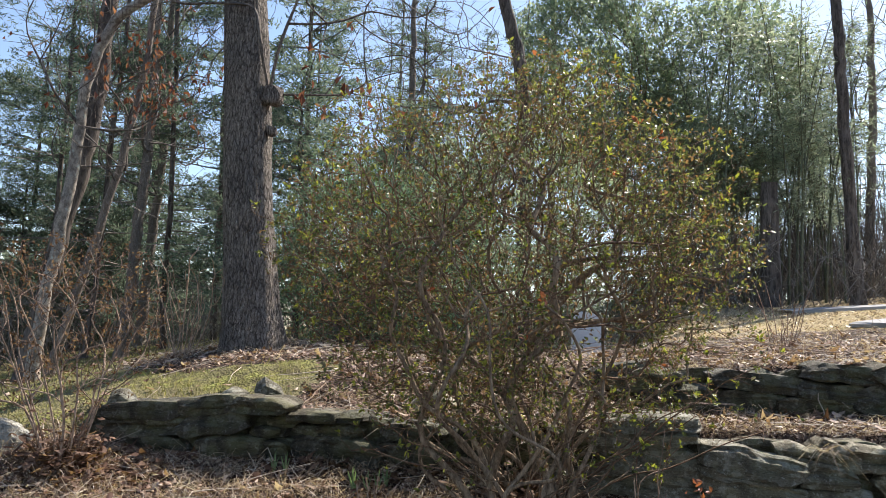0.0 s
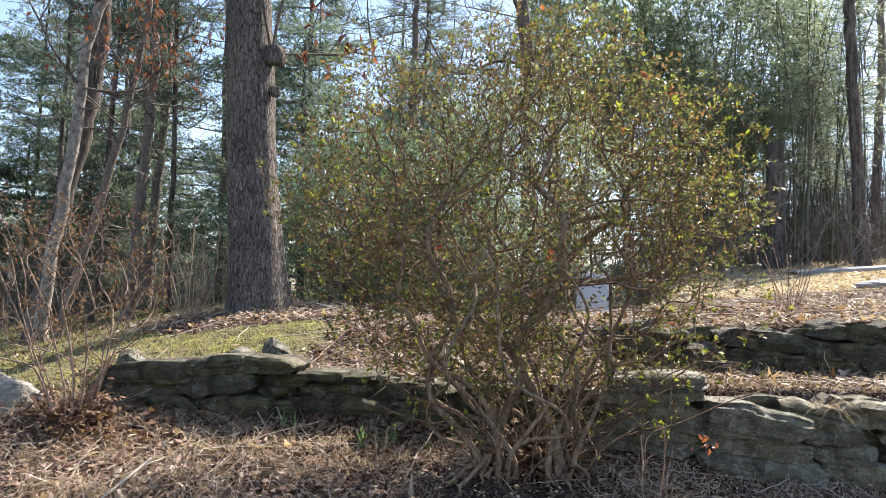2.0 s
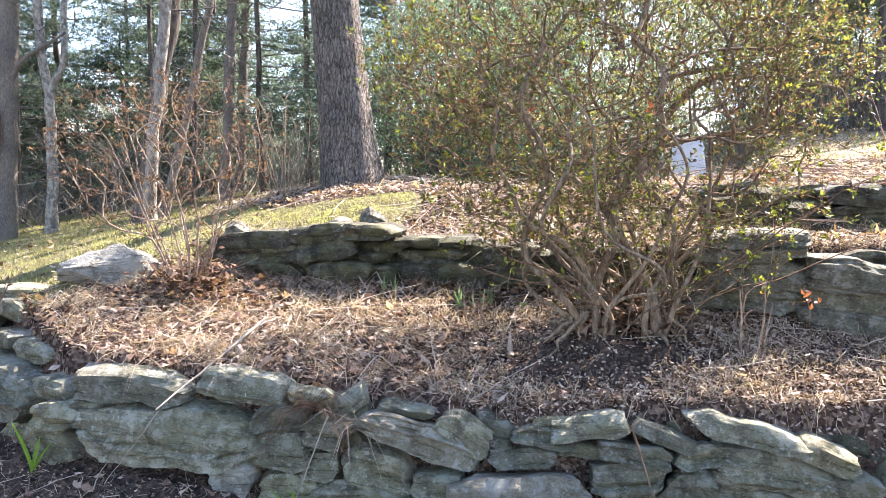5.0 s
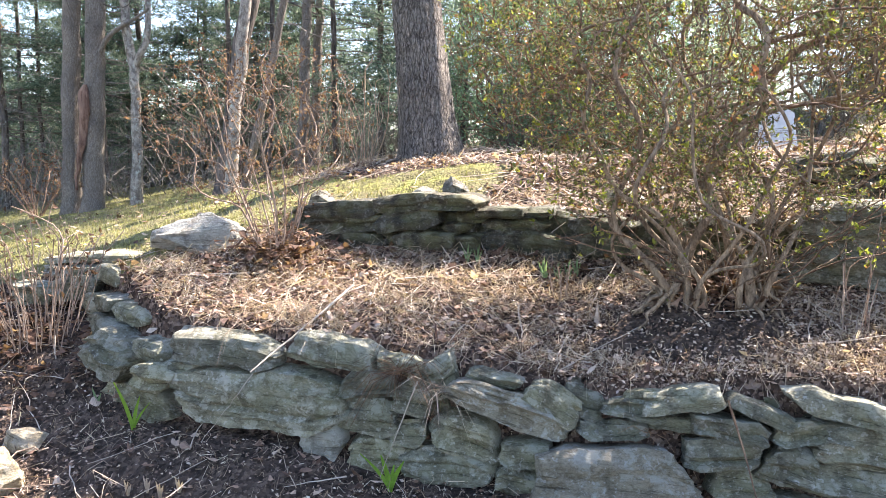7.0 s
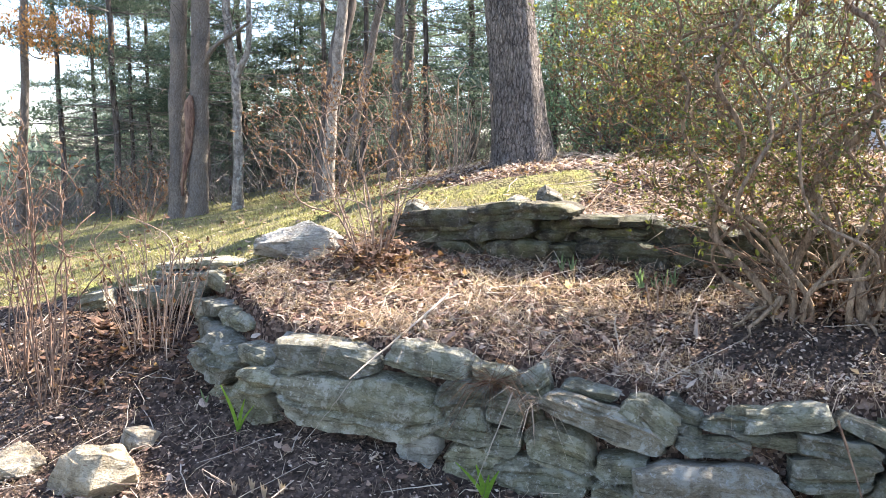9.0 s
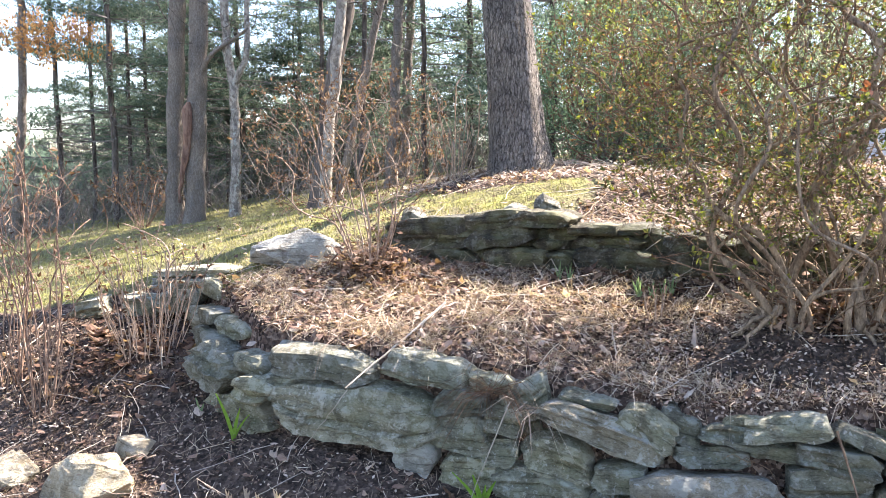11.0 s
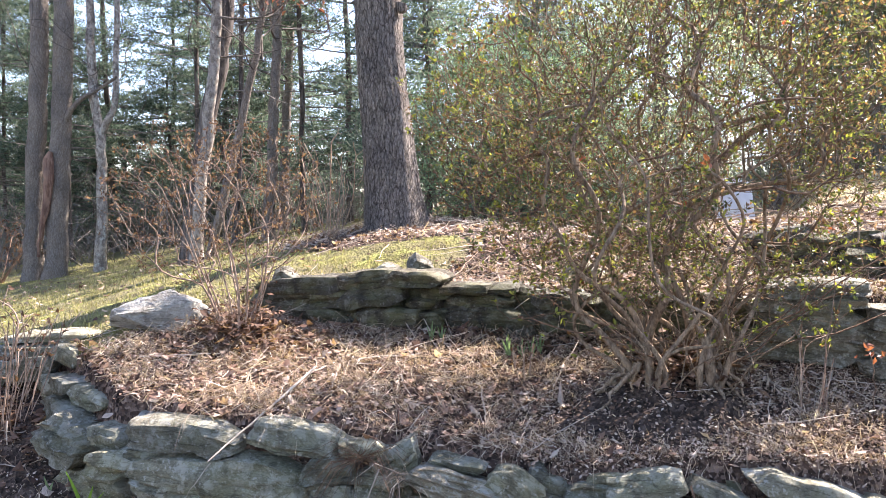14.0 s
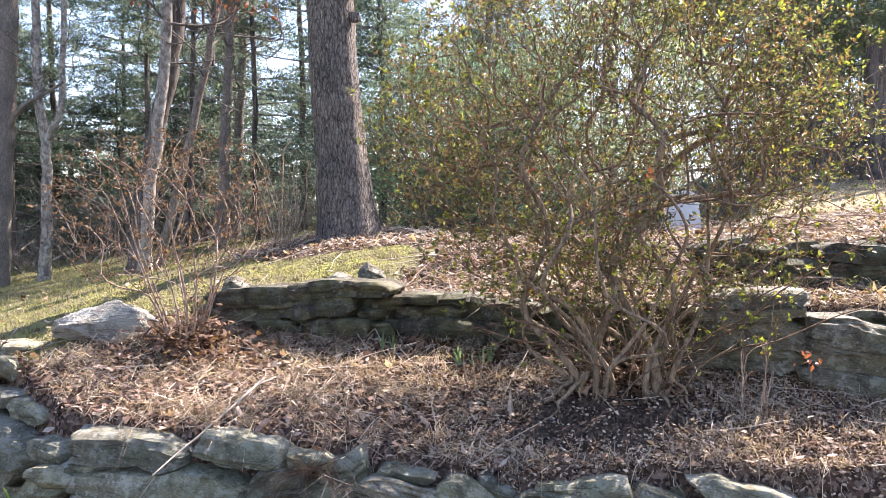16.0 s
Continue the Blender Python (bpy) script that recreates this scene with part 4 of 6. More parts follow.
rock("mossy stone under the shrub", -0.1, 5.9, 0.5, 0.35, 0.28, 0.10, MIDSTONE, 0, 5, 0.1, cuts=9, ridge=0.1)
rock("low stone in the upper bed", 1.35, 6.2, 0.5, 0.3, 0.22, 0.13, SHADEDSTONE, 0, 5, 0.3, cuts=5)


# ---- the big evergreen shrub ----
def oval_leaves(pile, p, along, size, wide, rng, fold=0.2):
    """Small oval leaves, folded along the rib: four faces each."""
    n = len(p)
    along = along / (np.linalg.norm(along, axis=1, keepdims=True) + 1e-9)
    side = np.cross(along, rng.normal(size=(n, 3)) * 0.6 + np.array((0, 0, 1.0)))
    side /= np.linalg.norm(side, axis=1, keepdims=True) + 1e-9
    nor = np.cross(side, along)
    L = np.broadcast_to(np.asarray(size, float), (n,))[:, None]
    W = L * wide * 0.5
    curl = rng.uniform(-0.25, 0.15, (n, 1))
    rib = lambda f: p + along * L * f + nor * L * curl * f * f
    a, b = rib(0.38) + nor * W * fold, rib(0.72) + nor * W * fold * 0.8
    v = np.stack([p, a - side * W, b - side * W * 0.78, rib(1.0), b + side * W * 0.78, a + side * W], 1).reshape(-1, 3)
    k = np.arange(n)[:, None] * 6
    f = np.concatenate([k + np.array(q) for q in ((0, 1, 2), (0, 2, 3), (0, 3, 4), (0, 4, 5))], 0)
    pile.add(v, f)


def whorls(p, d, per, rng, spread=0.9):
    """Leaf bases and directions for rosettes at twig tips."""
    d = d / (np.linalg.norm(d, axis=1, keepdims=True) + 1e-9) + np.array((0, 0, 0.35))
    d /= np.linalg.norm(d, axis=1, keepdims=True)
    q, e = np.repeat(p, per, 0), np.repeat(d, per, 0)
    r = rng.normal(size=q.shape)
    r -= e * np.sum(r * e, axis=1, keepdims=True)
    r /= np.linalg.norm(r, axis=1, keepdims=True) + 1e-9
    back = rng.uniform(0, 0.03, (len(q), 1))
    return q - e * back, e * rng.uniform(0.25, 1.0, (len(q), 1)) + r * spread


def big_shrub():
    rng = np.random.default_rng(11)
    x0, y0 = 0.48, 4.82
    z0 = ground_z(x0, y0)
    ob = thing("shrub", "tall many-stemmed evergreen shrub with sparse olive leaves", "shrub", (0, 0, 0))
    pl = Plant(rng, 0.075)
    body = lambda n: np.concatenate([blob(rng, int(n * 0.66), (0.36, 4.85, 2.36), (1.46, 1.0, 1.12), 0.08),
                                     blob(rng, int(n * 0.09), (0.56, 4.80, 3.18), (0.72, 0.6, 0.52)),
                                     blob(rng, int(n * 0.11), (1.28, 4.75, 2.45), (0.62, 0.7, 0.74)),
                                     blob(rng, int(n * 0.06), (-0.52, 4.85, 2.15), (0.55, 0.6, 0.58)),
                                     blob(rng, int(n * 0.09), (0.40, 4.80, 1.58), (1.22, 0.8, 0.46))])
    # crooked stems spreading from the stool, each making its own way into the crown
    for k in range(24):
        a = k * 2.4 + rng.uniform(-0.5, 0.5)
        r = 0.05 + 0.21 * math.sqrt(rng.random())
        b = np.array((x0 + r * math.cos(a) * 1.35, y0 + r * math.sin(a) * 0.8, 0))
        b[2] = ground_z(b[0], b[1]) - 0.06
        out = rng.uniform(0.25, 1.0)
        aim = np.array((0.40 + 1.15 * out * math.cos(a), 4.84 + 0.75 * out * math.sin(a), rng.uniform(1.7, 2.9) - 0.5 * out))
        d = np.array((math.cos(a) * rng.uniform(-0.2, 0.6), math.sin(a) * 0.3, 1.0))
        pts = [b]
        turn = rng.normal(size=3) * (0.16, 0.14, 0.05)
        for i in range(34):
            gap = aim - b
            if np.linalg.norm(gap) < 0.12:
                break
            if i % 3 == 2:
                turn = rng.normal(size=3) * (0.60, 0.44, 0.20)
            d = d / np.linalg.norm(d) * 0.9 + gap / np.linalg.norm(gap) * (0.16 + 0.014 * i) + turn * 0.55 + rng.normal(size=3) * 0.09
            b = b + d / np.linalg.norm(d) * 0.08
            b[2] = max(b[2], ground_z(b[0], b[1]) + 0.03) if i > 1 else b[2]
            pts.append(b)
        pl.stem(pts)
    # limbs first, then side branches, then the fine twigs
    pl.reach(body(260), (x0, y0, z0 + 0.3), 0.04, 0.032, 0.7)
    pl.reach(body(1100), (x0, y0, z0 + 0.4), 0.04, 0.022, 0.45)
    sprays = []
    for k in range(44):
        d = rng.normal(size=3)
        d = d / np.linalg.norm(d)
        c = np.array((0.40, 4.85, 2.38)) + d * (1.42, 0.95, 1.08) * rng.uniform(0.85, 1.10)
        if c[2] > 1.45:
            sprays.append(blob(rng, 34, c, rng.uniform(0.12, 0.30, 3)))
    crown = np.concatenate([body(17500)] + sprays)
    # see-through spots low in the crown
    thin = (np.abs(crown[:, 0] - 0.90) < 0.26) & (np.abs(crown[:, 2] - 1.80) < 0.30)
    crown = crown[~thin | (rng.random(len(crown)) < 0.15)]
    low = crown[:, 2] < 1.9 - 0.25 * np.minimum(crown[:, 0], 0)
    crown = crown[~low | (rng.random(len(crown)) < 0.72)]
    hole = np.array([noise.noise(Vector(q * (2.6, 1.2, 2.6)) + Vector((4, 9, 2))) for q in crown])
    crown = crown[(hole > -0.36) | (rng.random(len(crown)) < 0.5)]
    pl.reach(crown, (x0, y0, z0 + 0.5), 0.03, 0.016, 0.35)
    pl.finish(0.0013, 0.43, 0.024, z0, 1)
    pl.parts(ob, 0.008, STEM, TWIG, "stem", "branchwork", 7)
    for k in range(26):
        a = k * 2.4 + rng.normal() * 0.4
        r0, r1 = rng.uniform(0.10, 0.26), rng.uniform(0.30, 0.50)
        p0 = np.array((x0 + r0 * math.cos(a) * 1.3, y0 + r0 * math.sin(a), 0))
        p1 = np.array((x0 + r1 * math.cos(a) * 1.3, y0 + r1 * math.sin(a), 0))
        p0[2], p1[2] = ground_z(p0[0], p0[1]) + rng.uniform(0.05, 0.16), ground_z(p1[0], p1[1]) - 0.02
        rp = Pile()
        tube(rp, line(p0, p1, 8, rng, 0.022), np.linspace(0.019, 0.006, 8) * rng.uniform(0.5, 1.2), 6)
        part("root", rp, STEM, ob, soft=True)
    # dead leaves caught between the stems
    n = 320
    q = rng.normal(size=(n, 3)) * (0.17, 0.12, 0.07) + (x0, y0, 0)
    q[:, 2] = np.abs(q[:, 2]) + height(q[:, 0], q[:, 1]) + 0.02
    lp = Pile()
    lobed_leaves(lp, q, rng.uniform(0.03, 0.065, n), rng)
    tagged(part("caught_litter", lp, BROWNLEAF, ob), kind="stuff")
    tips = pl.tips[pl.arr[pl.tips, 2] > z0 + 0.45]
    p, d = pl.arr[tips], pl.arr[tips] - pl.arr[pl.par[tips]]
    shell = np.linalg.norm((p - (0.40, 4.85, 2.36)) / (1.5, 1.0, 1.15), axis=1)
    leafy = rng.random(len(p)) < 0.45 + 0.5 * smooth(0.4, 0.9, shell) + 0.4 * (p[:, 2] < 1.7)
    p, d, shell = p[leafy], d[leafy], shell[leafy]
    q, e = whorls(p, d, 8, rng)
    q = q + rng.normal(size=q.shape) * 0.012
    lp = Pile()
    oval_leaves(lp, q, e, 0.029 * rng.uniform(0.5, 1.2, len(q)), 0.46, rng)
    tagged(part("foliage", lp, SHRUBLEAF, ob), kind="stuff")
    # little leafy spurs up the older stems
    spur = np.where((pl.arr[:, 2] > z0 + 0.22) & (pl.arr[:, 2] < z0 + 1.0) & (np.hypot(pl.arr[:, 0] - x0, pl.arr[:, 1] - y0) < 0.9) & (pl.par >= 0))[0]
    spur = rng.choice(spur, 620)
    sd = rng.normal(size=(620, 3)) * (1, 1, 0.5) + (0, 0, 0.3)
    sd /= np.linalg.norm(sd, axis=1, keepdims=True)
    tipq = pl.arr[spur] + sd * rng.uniform(0.03, 0.13, (620, 1))
    lp = Pile()
    blades(lp, pl.arr[spur], tipq, 0.003, rng)
    tagged(part("spur_branchwork", lp, TWIG, ob), kind="stuff")
    for name, mat, a, b in (("spur_foliage", SHRUBLEAF, 0, 400), ("spur_growth", YOUNGLEAF, 400, 620)):
        qq, ee = whorls(tipq[a:b], sd[a:b], 4, rng)
        lp = Pile()
        oval_leaves(lp, qq, ee, 0.028 * rng.uniform(0.5, 1.2, len(qq)), 0.5, rng)
        tagged(part(name, lp, mat, ob), kind="stuff")
    young = rng.random(len(p)) < 0.02 + 0.13 * smooth(0.75, 1.0, shell)
    q, e = whorls(p[young], d[young], 5, rng, 0.6)
    lp = Pile()
    oval_leaves(lp, q + (0, 0, 0.01), e, 0.034 * rng.uniform(0.6, 1.2, len(q)), 0.46, rng)
    tagged(part("new_growth", lp, YOUNGLEAF, ob), kind="stuff")
    red = rng.random(len(p)) < 0.006
    q, e = whorls(p[red], d[red], 3, rng)
    lp = Pile()
    oval_leaves(lp, q, e, 0.045 * rng.uniform(0.7, 1.2, len(q)), 0.45, rng)
    tagged(part("red_foliage", lp, REDLEAF, ob), kind="stuff")
    # thin shoots crowding the base
    bs = Plant(rng, 0.08)
    for k in range(34):
        a = rng.uniform(0, 6.28)
        r = 0.28 * math.sqrt(rng.random())
        b = np.array((x0 + r * math.cos(a) * 1.3, y0 + r * math.sin(a) * 0.8, 0))
        b[2] = ground_z(b[0], b[1]) - 0.04
        d = np.array((math.cos(a) * rng.uniform(0.0, 0.5), math.sin(a) * rng.uniform(0.0, 0.4), 0.9))
        pts = [b]
        for i in range(rng.integers(4, 12)):
            d = d / np.linalg.norm(d) + rng.normal(size=3) * (0.30, 0.26, 0.16)
            b = b + d / np.linalg.norm(d) * 0.075
            pts.append(b)
        bs.stem(pts)
        tail = bs.n - 1
        for i in range(rng.integers(2, 6)):
            e = b + rng.normal(size=3) * (0.14, 0.12, 0.09) + (0, 0, 0.05)
            bs.stem([b * 0.5 + e * 0.5 + rng.normal(size=3) * 0.012, e], tail)
    bs.finish(0.0022, 0.5, 0.007, z0)
    bs.parts(ob, 0.05, STEM, STEM, "stem", "basal_growth", 6)
    q, e = bs.arr[bs.tips], bs.arr[bs.tips] - bs.arr[bs.par[bs.tips]]
    for name, mat, share in (("basal_foliage", SHRUBLEAF, 0.55), ("basal_sprouts", YOUNGLEAF, 0.16)):
        pick = rng.random(len(q)) < share
        qq, ee = whorls(q[pick], e[pick], 4, rng)
        lp = Pile()
        oval_leaves(lp, qq, ee, 0.032 * rng.uniform(0.6, 1.2, len(qq)), 0.5, rng)
        tagged(part(name, lp, mat, ob), kind="stuff")
    # leafy shoots low down and reaching out to the sides
    sp = Plant(rng, 0.08)
    for k in range(9):
        left = k % 3 == 0
        a = rng.uniform(-0.9, 1.0) + (math.pi if left else 0)
        b = np.array((x0 + (-0.2 if left else 0.2) + rng.uniform(-0.1, 0.1), y0 + rng.uniform(-0.25, 0.1), z0 + 0.1))
        L = rng.uniform(0.7, 1.35)
        rise = rng.uniform(0.35, 0.95)
        main = [b + np.array((math.cos(a) * L * s, math.sin(a) * L * s * 0.5, rise * L * s - 0.1 * s * s)) + rng.normal(size=3) * 0.034 * min(1, 4 * s) for s in np.linspace(0, 1, 12)]
        sp.stem(main)
        first = sp.n - 12
        for i in range(4, 12):
            for _ in range(2):
                c = main[i] + rng.normal(size=3) * (0.09, 0.08, 0.07) + (0, 0, 0.04)
                sp.stem([main[i] * 0.5 + c * 0.5 + rng.normal(size=3) * 0.01, c], first + i)
    sp.finish(0.0016, 0.45, 0.008, None, 1)
    sp.parts(ob, 0.05, TWIG, TWIG, "stem", "low_growth")
    q, e = sp.arr[sp.tips], sp.arr[sp.tips] - sp.arr[sp.par[sp.tips]]
    for name, mat, share in (("low_sprays", YOUNGLEAF, 0.34), ("low_foliage", SHRUBLEAF, 0.4)):
        pick = rng.random(len(q)) < share
        qq, ee = whorls(q[pick], e[pick], 5, rng)
        lp = Pile()
        oval_leaves(lp, qq, ee, 0.036 * rng.uniform(0.6, 1.2, len(qq)), 0.48, rng)
        tagged(part(name, lp, mat, ob), kind="stuff")


big_shrub()


# ---- bare shrubs ----
def bare_shrub(name, label, x, y, stems, tall, spread, mat, seed_, tips=160, leaf=None, leaf_n=0, squash=0.8, thick=0.008, lean=(0, 0), tip=0.0018, fan=1.0, size=0.05, wob=0.010, foot=0.09, power=0.38, fine=None):
    rng = np.random.default_rng(seed_)
    z = ground_z(x, y)
    ob = thing(name, label, "shrub")
    pl = Plant(rng, 0.1)
    for k in range(stems):
        a = k * 2.4
        out = np.array((math.cos(a), math.sin(a) * squash, 0)) * spread * rng.uniform(0.25, 0.75) * fan
        out[:2] += np.array(lean) * tall
        hgt = tall * rng.uniform(0.5, 0.95)
        b = np.array((x + foot * rng.uniform(0.3, 1) * math.cos(a), y + foot * rng.uniform(0.3, 1) * math.sin(a), z - 0.04))
        bow = rng.normal(size=3) * (0.045, 0.045, 0.0) * tall
        pl.stem([b + out * s ** 1.3 + bow * math.sin(s * 3.6) + np.array((0, 0, hgt * s)) + rng.normal(size=3) * 0.010 for s in np.linspace(0, 1, max(5, int(hgt / 0.1)))])
    if tips:
        c = blob(rng, tips, (x + lean[0] * tall, y + lean[1] * tall, z + tall * 0.66), (spread, spread * squash, tall * 0.42), 0.2)
        pl.reach(c, (x, y, z), 0.02, wob)
    pl.finish(tip, power, 0.012, None, 1)
    pl.parts(ob, thick, mat, fine or mat, "stem", "branchwork", 6)
    if leaf:
        p, d = pl.near_tips(2)
        k = rng.integers(0, len(p), leaf_n)
        lp = Pile()
        leaves(lp, p[k] + rng.normal(size=(leaf_n, 3)) * 0.012, rng.normal(size=(leaf_n, 3)) + (0, 0, -0.6), size * rng.uniform(0.5, 1.2, leaf_n), 0.5, rng, 0.6)
        tagged(part("dry_foliage", lp, leaf, ob), kind="stuff")
    return ob


edge_shrub = bare_shrub("bare_shrub", "bare arching shrub with tan twigs and curled brown leaves", -2.46, 5.12, 11, 1.5, 0.86, TANSTEM, 21, 1250, BROWNLEAF, 2300, 0.75, lean=(-0.10, 0.0), tip=0.0017, size=0.030, fan=1.0, wob=0.010, power=0.38, thick=0.0045, fine=BROWNTWIG)
# leaves and thin broken stalks caught about its foot
er = np.random.default_rng(61)
q = er.normal(size=(420, 3)) * (0.15, 0.13, 0.09) + (-2.42, 5.10, 0)
q[:, 2] = np.abs(q[:, 2]) + height(q[:, 0], q[:, 1]) + 0.02
lp = Pile()
lobed_leaves(lp, q, er.uniform(0.03, 0.075, 420), er)
tagged(part("caught_litter", lp, BROWNLEAF, edge_shrub), kind="stuff")
lp = Pile()
for k in range(46):
    a, r = er.uniform(0, 6.28), er.uniform(0.02, 0.16)
    b = np.array((-2.44 + r * math.cos(a), 5.11 + r * math.sin(a), 0))
    b[2] = ground_z(b[0], b[1])
    e = b + er.normal(size=3) * (0.16, 0.12, 0.06) + (0, 0, er.uniform(0.08, 0.42))
    tube(lp, line(b, e, 6, er, 0.02), np.linspace(er.uniform(0.002, 0.005), 0.0012, 6), 4)
tagged(part("basal_growth", lp, TANSTEM, edge_shrub), kind="stuff")
bare_shrub("bare_shrub", "red-brown stems with a few withered leaves by the lawn", -4.32, 4.0, 16, 1.65, 0.50, REDSTEM, 22, 260, BROWNLEAF, 110, 0.7, fan=0.8, tip=0.0026)
bare_shrub("bare_shrub", "red-brown stems with a few withered leaves by the lawn", -4.75, 4.15, 14, 1.8, 0.5, REDSTEM, 23, 260, BROWNLEAF, 110, 0.7, fan=0.8, tip=0.0026)
bare_shrub("hydrangea", "bare hydrangea of thin pinkish-tan stems", -3.85, 4.50, 44, 0.92, 0.40, TANSTEM, 24, 40, BROWNLEAF, 120, 0.7, fan=1.0, thick=0.05, tip=0.0036, wob=0.014, foot=0.24)
bare_shrub("bare_shrub", "thin pale stems at the foot of the oak", -2.62, 7.75, 15, 1.1, 0.42, TANSTEM, 25, 40, None, 0, 0.6, thick=0.05, tip=0.004)
bare_shrub("bare_shrub", "leafless red-brown sprouts in the upper bed", 2.95, 7.0, 12, 0.75, 0.35, REDSTEM, 26, 0, None, 0, 0.6, thick=0.05, tip=0.004)
bare_shrub("bare_shrub", "leafless red-brown sprouts in the upper bed", 0.75, 6.6, 10, 0.7, 0.4, TANSTEM, 27, 20, BROWNLEAF, 30, 0.6, thick=0.05, tip=0.003)
bare_shrub("bare_shrub", "low brushy stems with rust-coloured dry heads", -10.0, 12.1, 26, 1.15, 1.1, REDSTEM, 28, 110, BROWNLEAF, 420, 0.6, thick=0.05, tip=0.004, size=0.07)
bare_shrub("young_plant", "thin shrub stem in dark mulch", 1.15, 4.50, 5, 0.48, 0.10, TANSTEM, 29, 10, None, 0, thick=0.05, tip=0.004)
bare_shrub("cut_stub", "cut brown stems with withered leaves in the bed", -0.45, 4.93, 7, 0.30, 0.07, TANSTEM, 33, 0, BROWNLEAF, 40, thick=0.05, tip=0.0055, foot=0.05, size=0.04)
bare_shrub("young_plant", "slender green-leaved sapling stem", 1.20, 4.56, 3, 1.15, 0.22, REDSTEM, 30, 12, YOUNGLEAF, 60, thick=0.05, tip=0.0025, size=0.035)


# ---- trees ----
def trunk_pile(pts, radii, sides, rng, bark=0.02, flare=0.0, knots=()):
    """A round trunk with furrowed skin and root flare at its foot."""
    pts, radii = np.asarray(pts, float), np.asarray(radii, float)
    pl = Pile()
    tube(pl, pts, radii, sides)
    v = pl.v[0].reshape(len(pts), sides, 3)
    off = rng.uniform(0, 50)
    for i in range(len(pts)):
        lo = math.exp(-i / (len(pts) * 0.07)) if flare else 0
        for j in range(sides):
            a = j * 2 * math.pi / sides
            d = v[i, j] - pts[i]
            f = 1 + bark * noise.noise(Vector((math.cos(a) * 5, math.sin(a) * 5, pts[i][2] * 1.3 + off))) * 2
            f += flare * lo * (0.6 + 0.5 * math.sin(a * 5 + off))
            v[i, j] = pts[i] + d * f
    pl.v[0] = v.reshape(-1, 3)
    return pl


def oak():
    rng = np.random.default_rng(31)
    x, y = -1.98, 8.0
    z = ground_z(x, y)
    ob = thing("oak_tree", "stout oak with deeply furrowed grey bark and clinging rust leaves", "tree")
    pts = line((x, y, z - 0.15), (x - 0.78, y + 0.2, z + 9.0), 90, rng, 0.004)
    s = np.linspace(0, 1, 90)
    rad = 0.262 - 0.085 * s + 0.07 * np.exp(-s * 26)
    part("trunk", trunk_pile(pts, rad, 56, rng, 0.035, 0.28), OAKBARK, ob, soft=True)
    bole = bpy.data.objects[ob.children[0].name]
    for dz, side, size in ((2.62, 0.06, 0.10), (2.25, 0.07, 0.055)):
        me = stone_mesh(size * 2, size * 2, size * 2.2, int(900 + dz * 10), 0.0, 5)
        k = part("burl", me, OAKBARK, bole)
        k.location = (x + side - 0.01, y - 0.05, z + dz)
        for p in me.polygons:
            p.use_smooth = True
    pl = Plant(rng, 0.18)
    for b, e in (((x + 0.05, y, z + 2.65), (x + 1.9, y - 0.3, z + 2.55)), ((x + 0.05, y, z + 2.6), (x + 1.35, y - 0.7, z + 2.0)), ((x, y - 0.1, z + 2.7), (x - 0.25, y - 0.5, z + 4.3)),
                 ((x, y, z + 2.7), (x + 0.5, y - 0.3, z + 4.6)), ((x - 0.4, y, z + 4.6), (x - 2.4, y - 0.3, z + 5.0)), ((x - 0.35, y, z + 4.9), (x + 2.6, y + 0.2, z + 5.6)),
                 ((x - 0.45, y, z + 5.5), (x - 2.0, y + 0.8, z + 7.5)), ((x - 0.5, y, z + 6.0), (x + 2.2, y + 0.6, z + 8.0))):
        pl.stem(line(b, e, 12, rng, 0.035))
    t = np.concatenate([blob(rng, 120, (x + 1.3, y - 0.3, z + 3.2), (1.3, 0.8, 1.0)), blob(rng, 110, (x - 1.4, y - 0.3, z + 4.2), (1.5, 0.8, 1.0)),
                        blob(rng, 160, (x + 1.5, y, z + 5.4), (2.0, 1.0, 1.2))])
    pl.reach(t, (x, y, z + 3.0), 0.05, 0.03)
    pl.finish(0.0042, 0.36, 0.03)
    pl.parts(ob, 0.018, GREYBARK, GREYTWIG, "branch", "branchwork", 6)
    p, d = pl.near_tips(2)
    k = rng.integers(0, len(p), 420)
    k = k[(np.sin(p[k, 0] * 4.1) + np.sin(p[k, 2] * 3.3 + 1) > 0.2)]
    lp = Pile()
    leaves(lp, p[k] + rng.normal(size=(len(k), 3)) * 0.04, rng.normal(size=(len(k), 3)) * 0.5 + (0, 0, -1.0), 0.12 * rng.uniform(0.6, 1.2, len(k)), 0.5, rng, 0.6)
    tagged(part("dry_foliage", lp, RUSTLEAF, ob), kind="stuff")


oak()


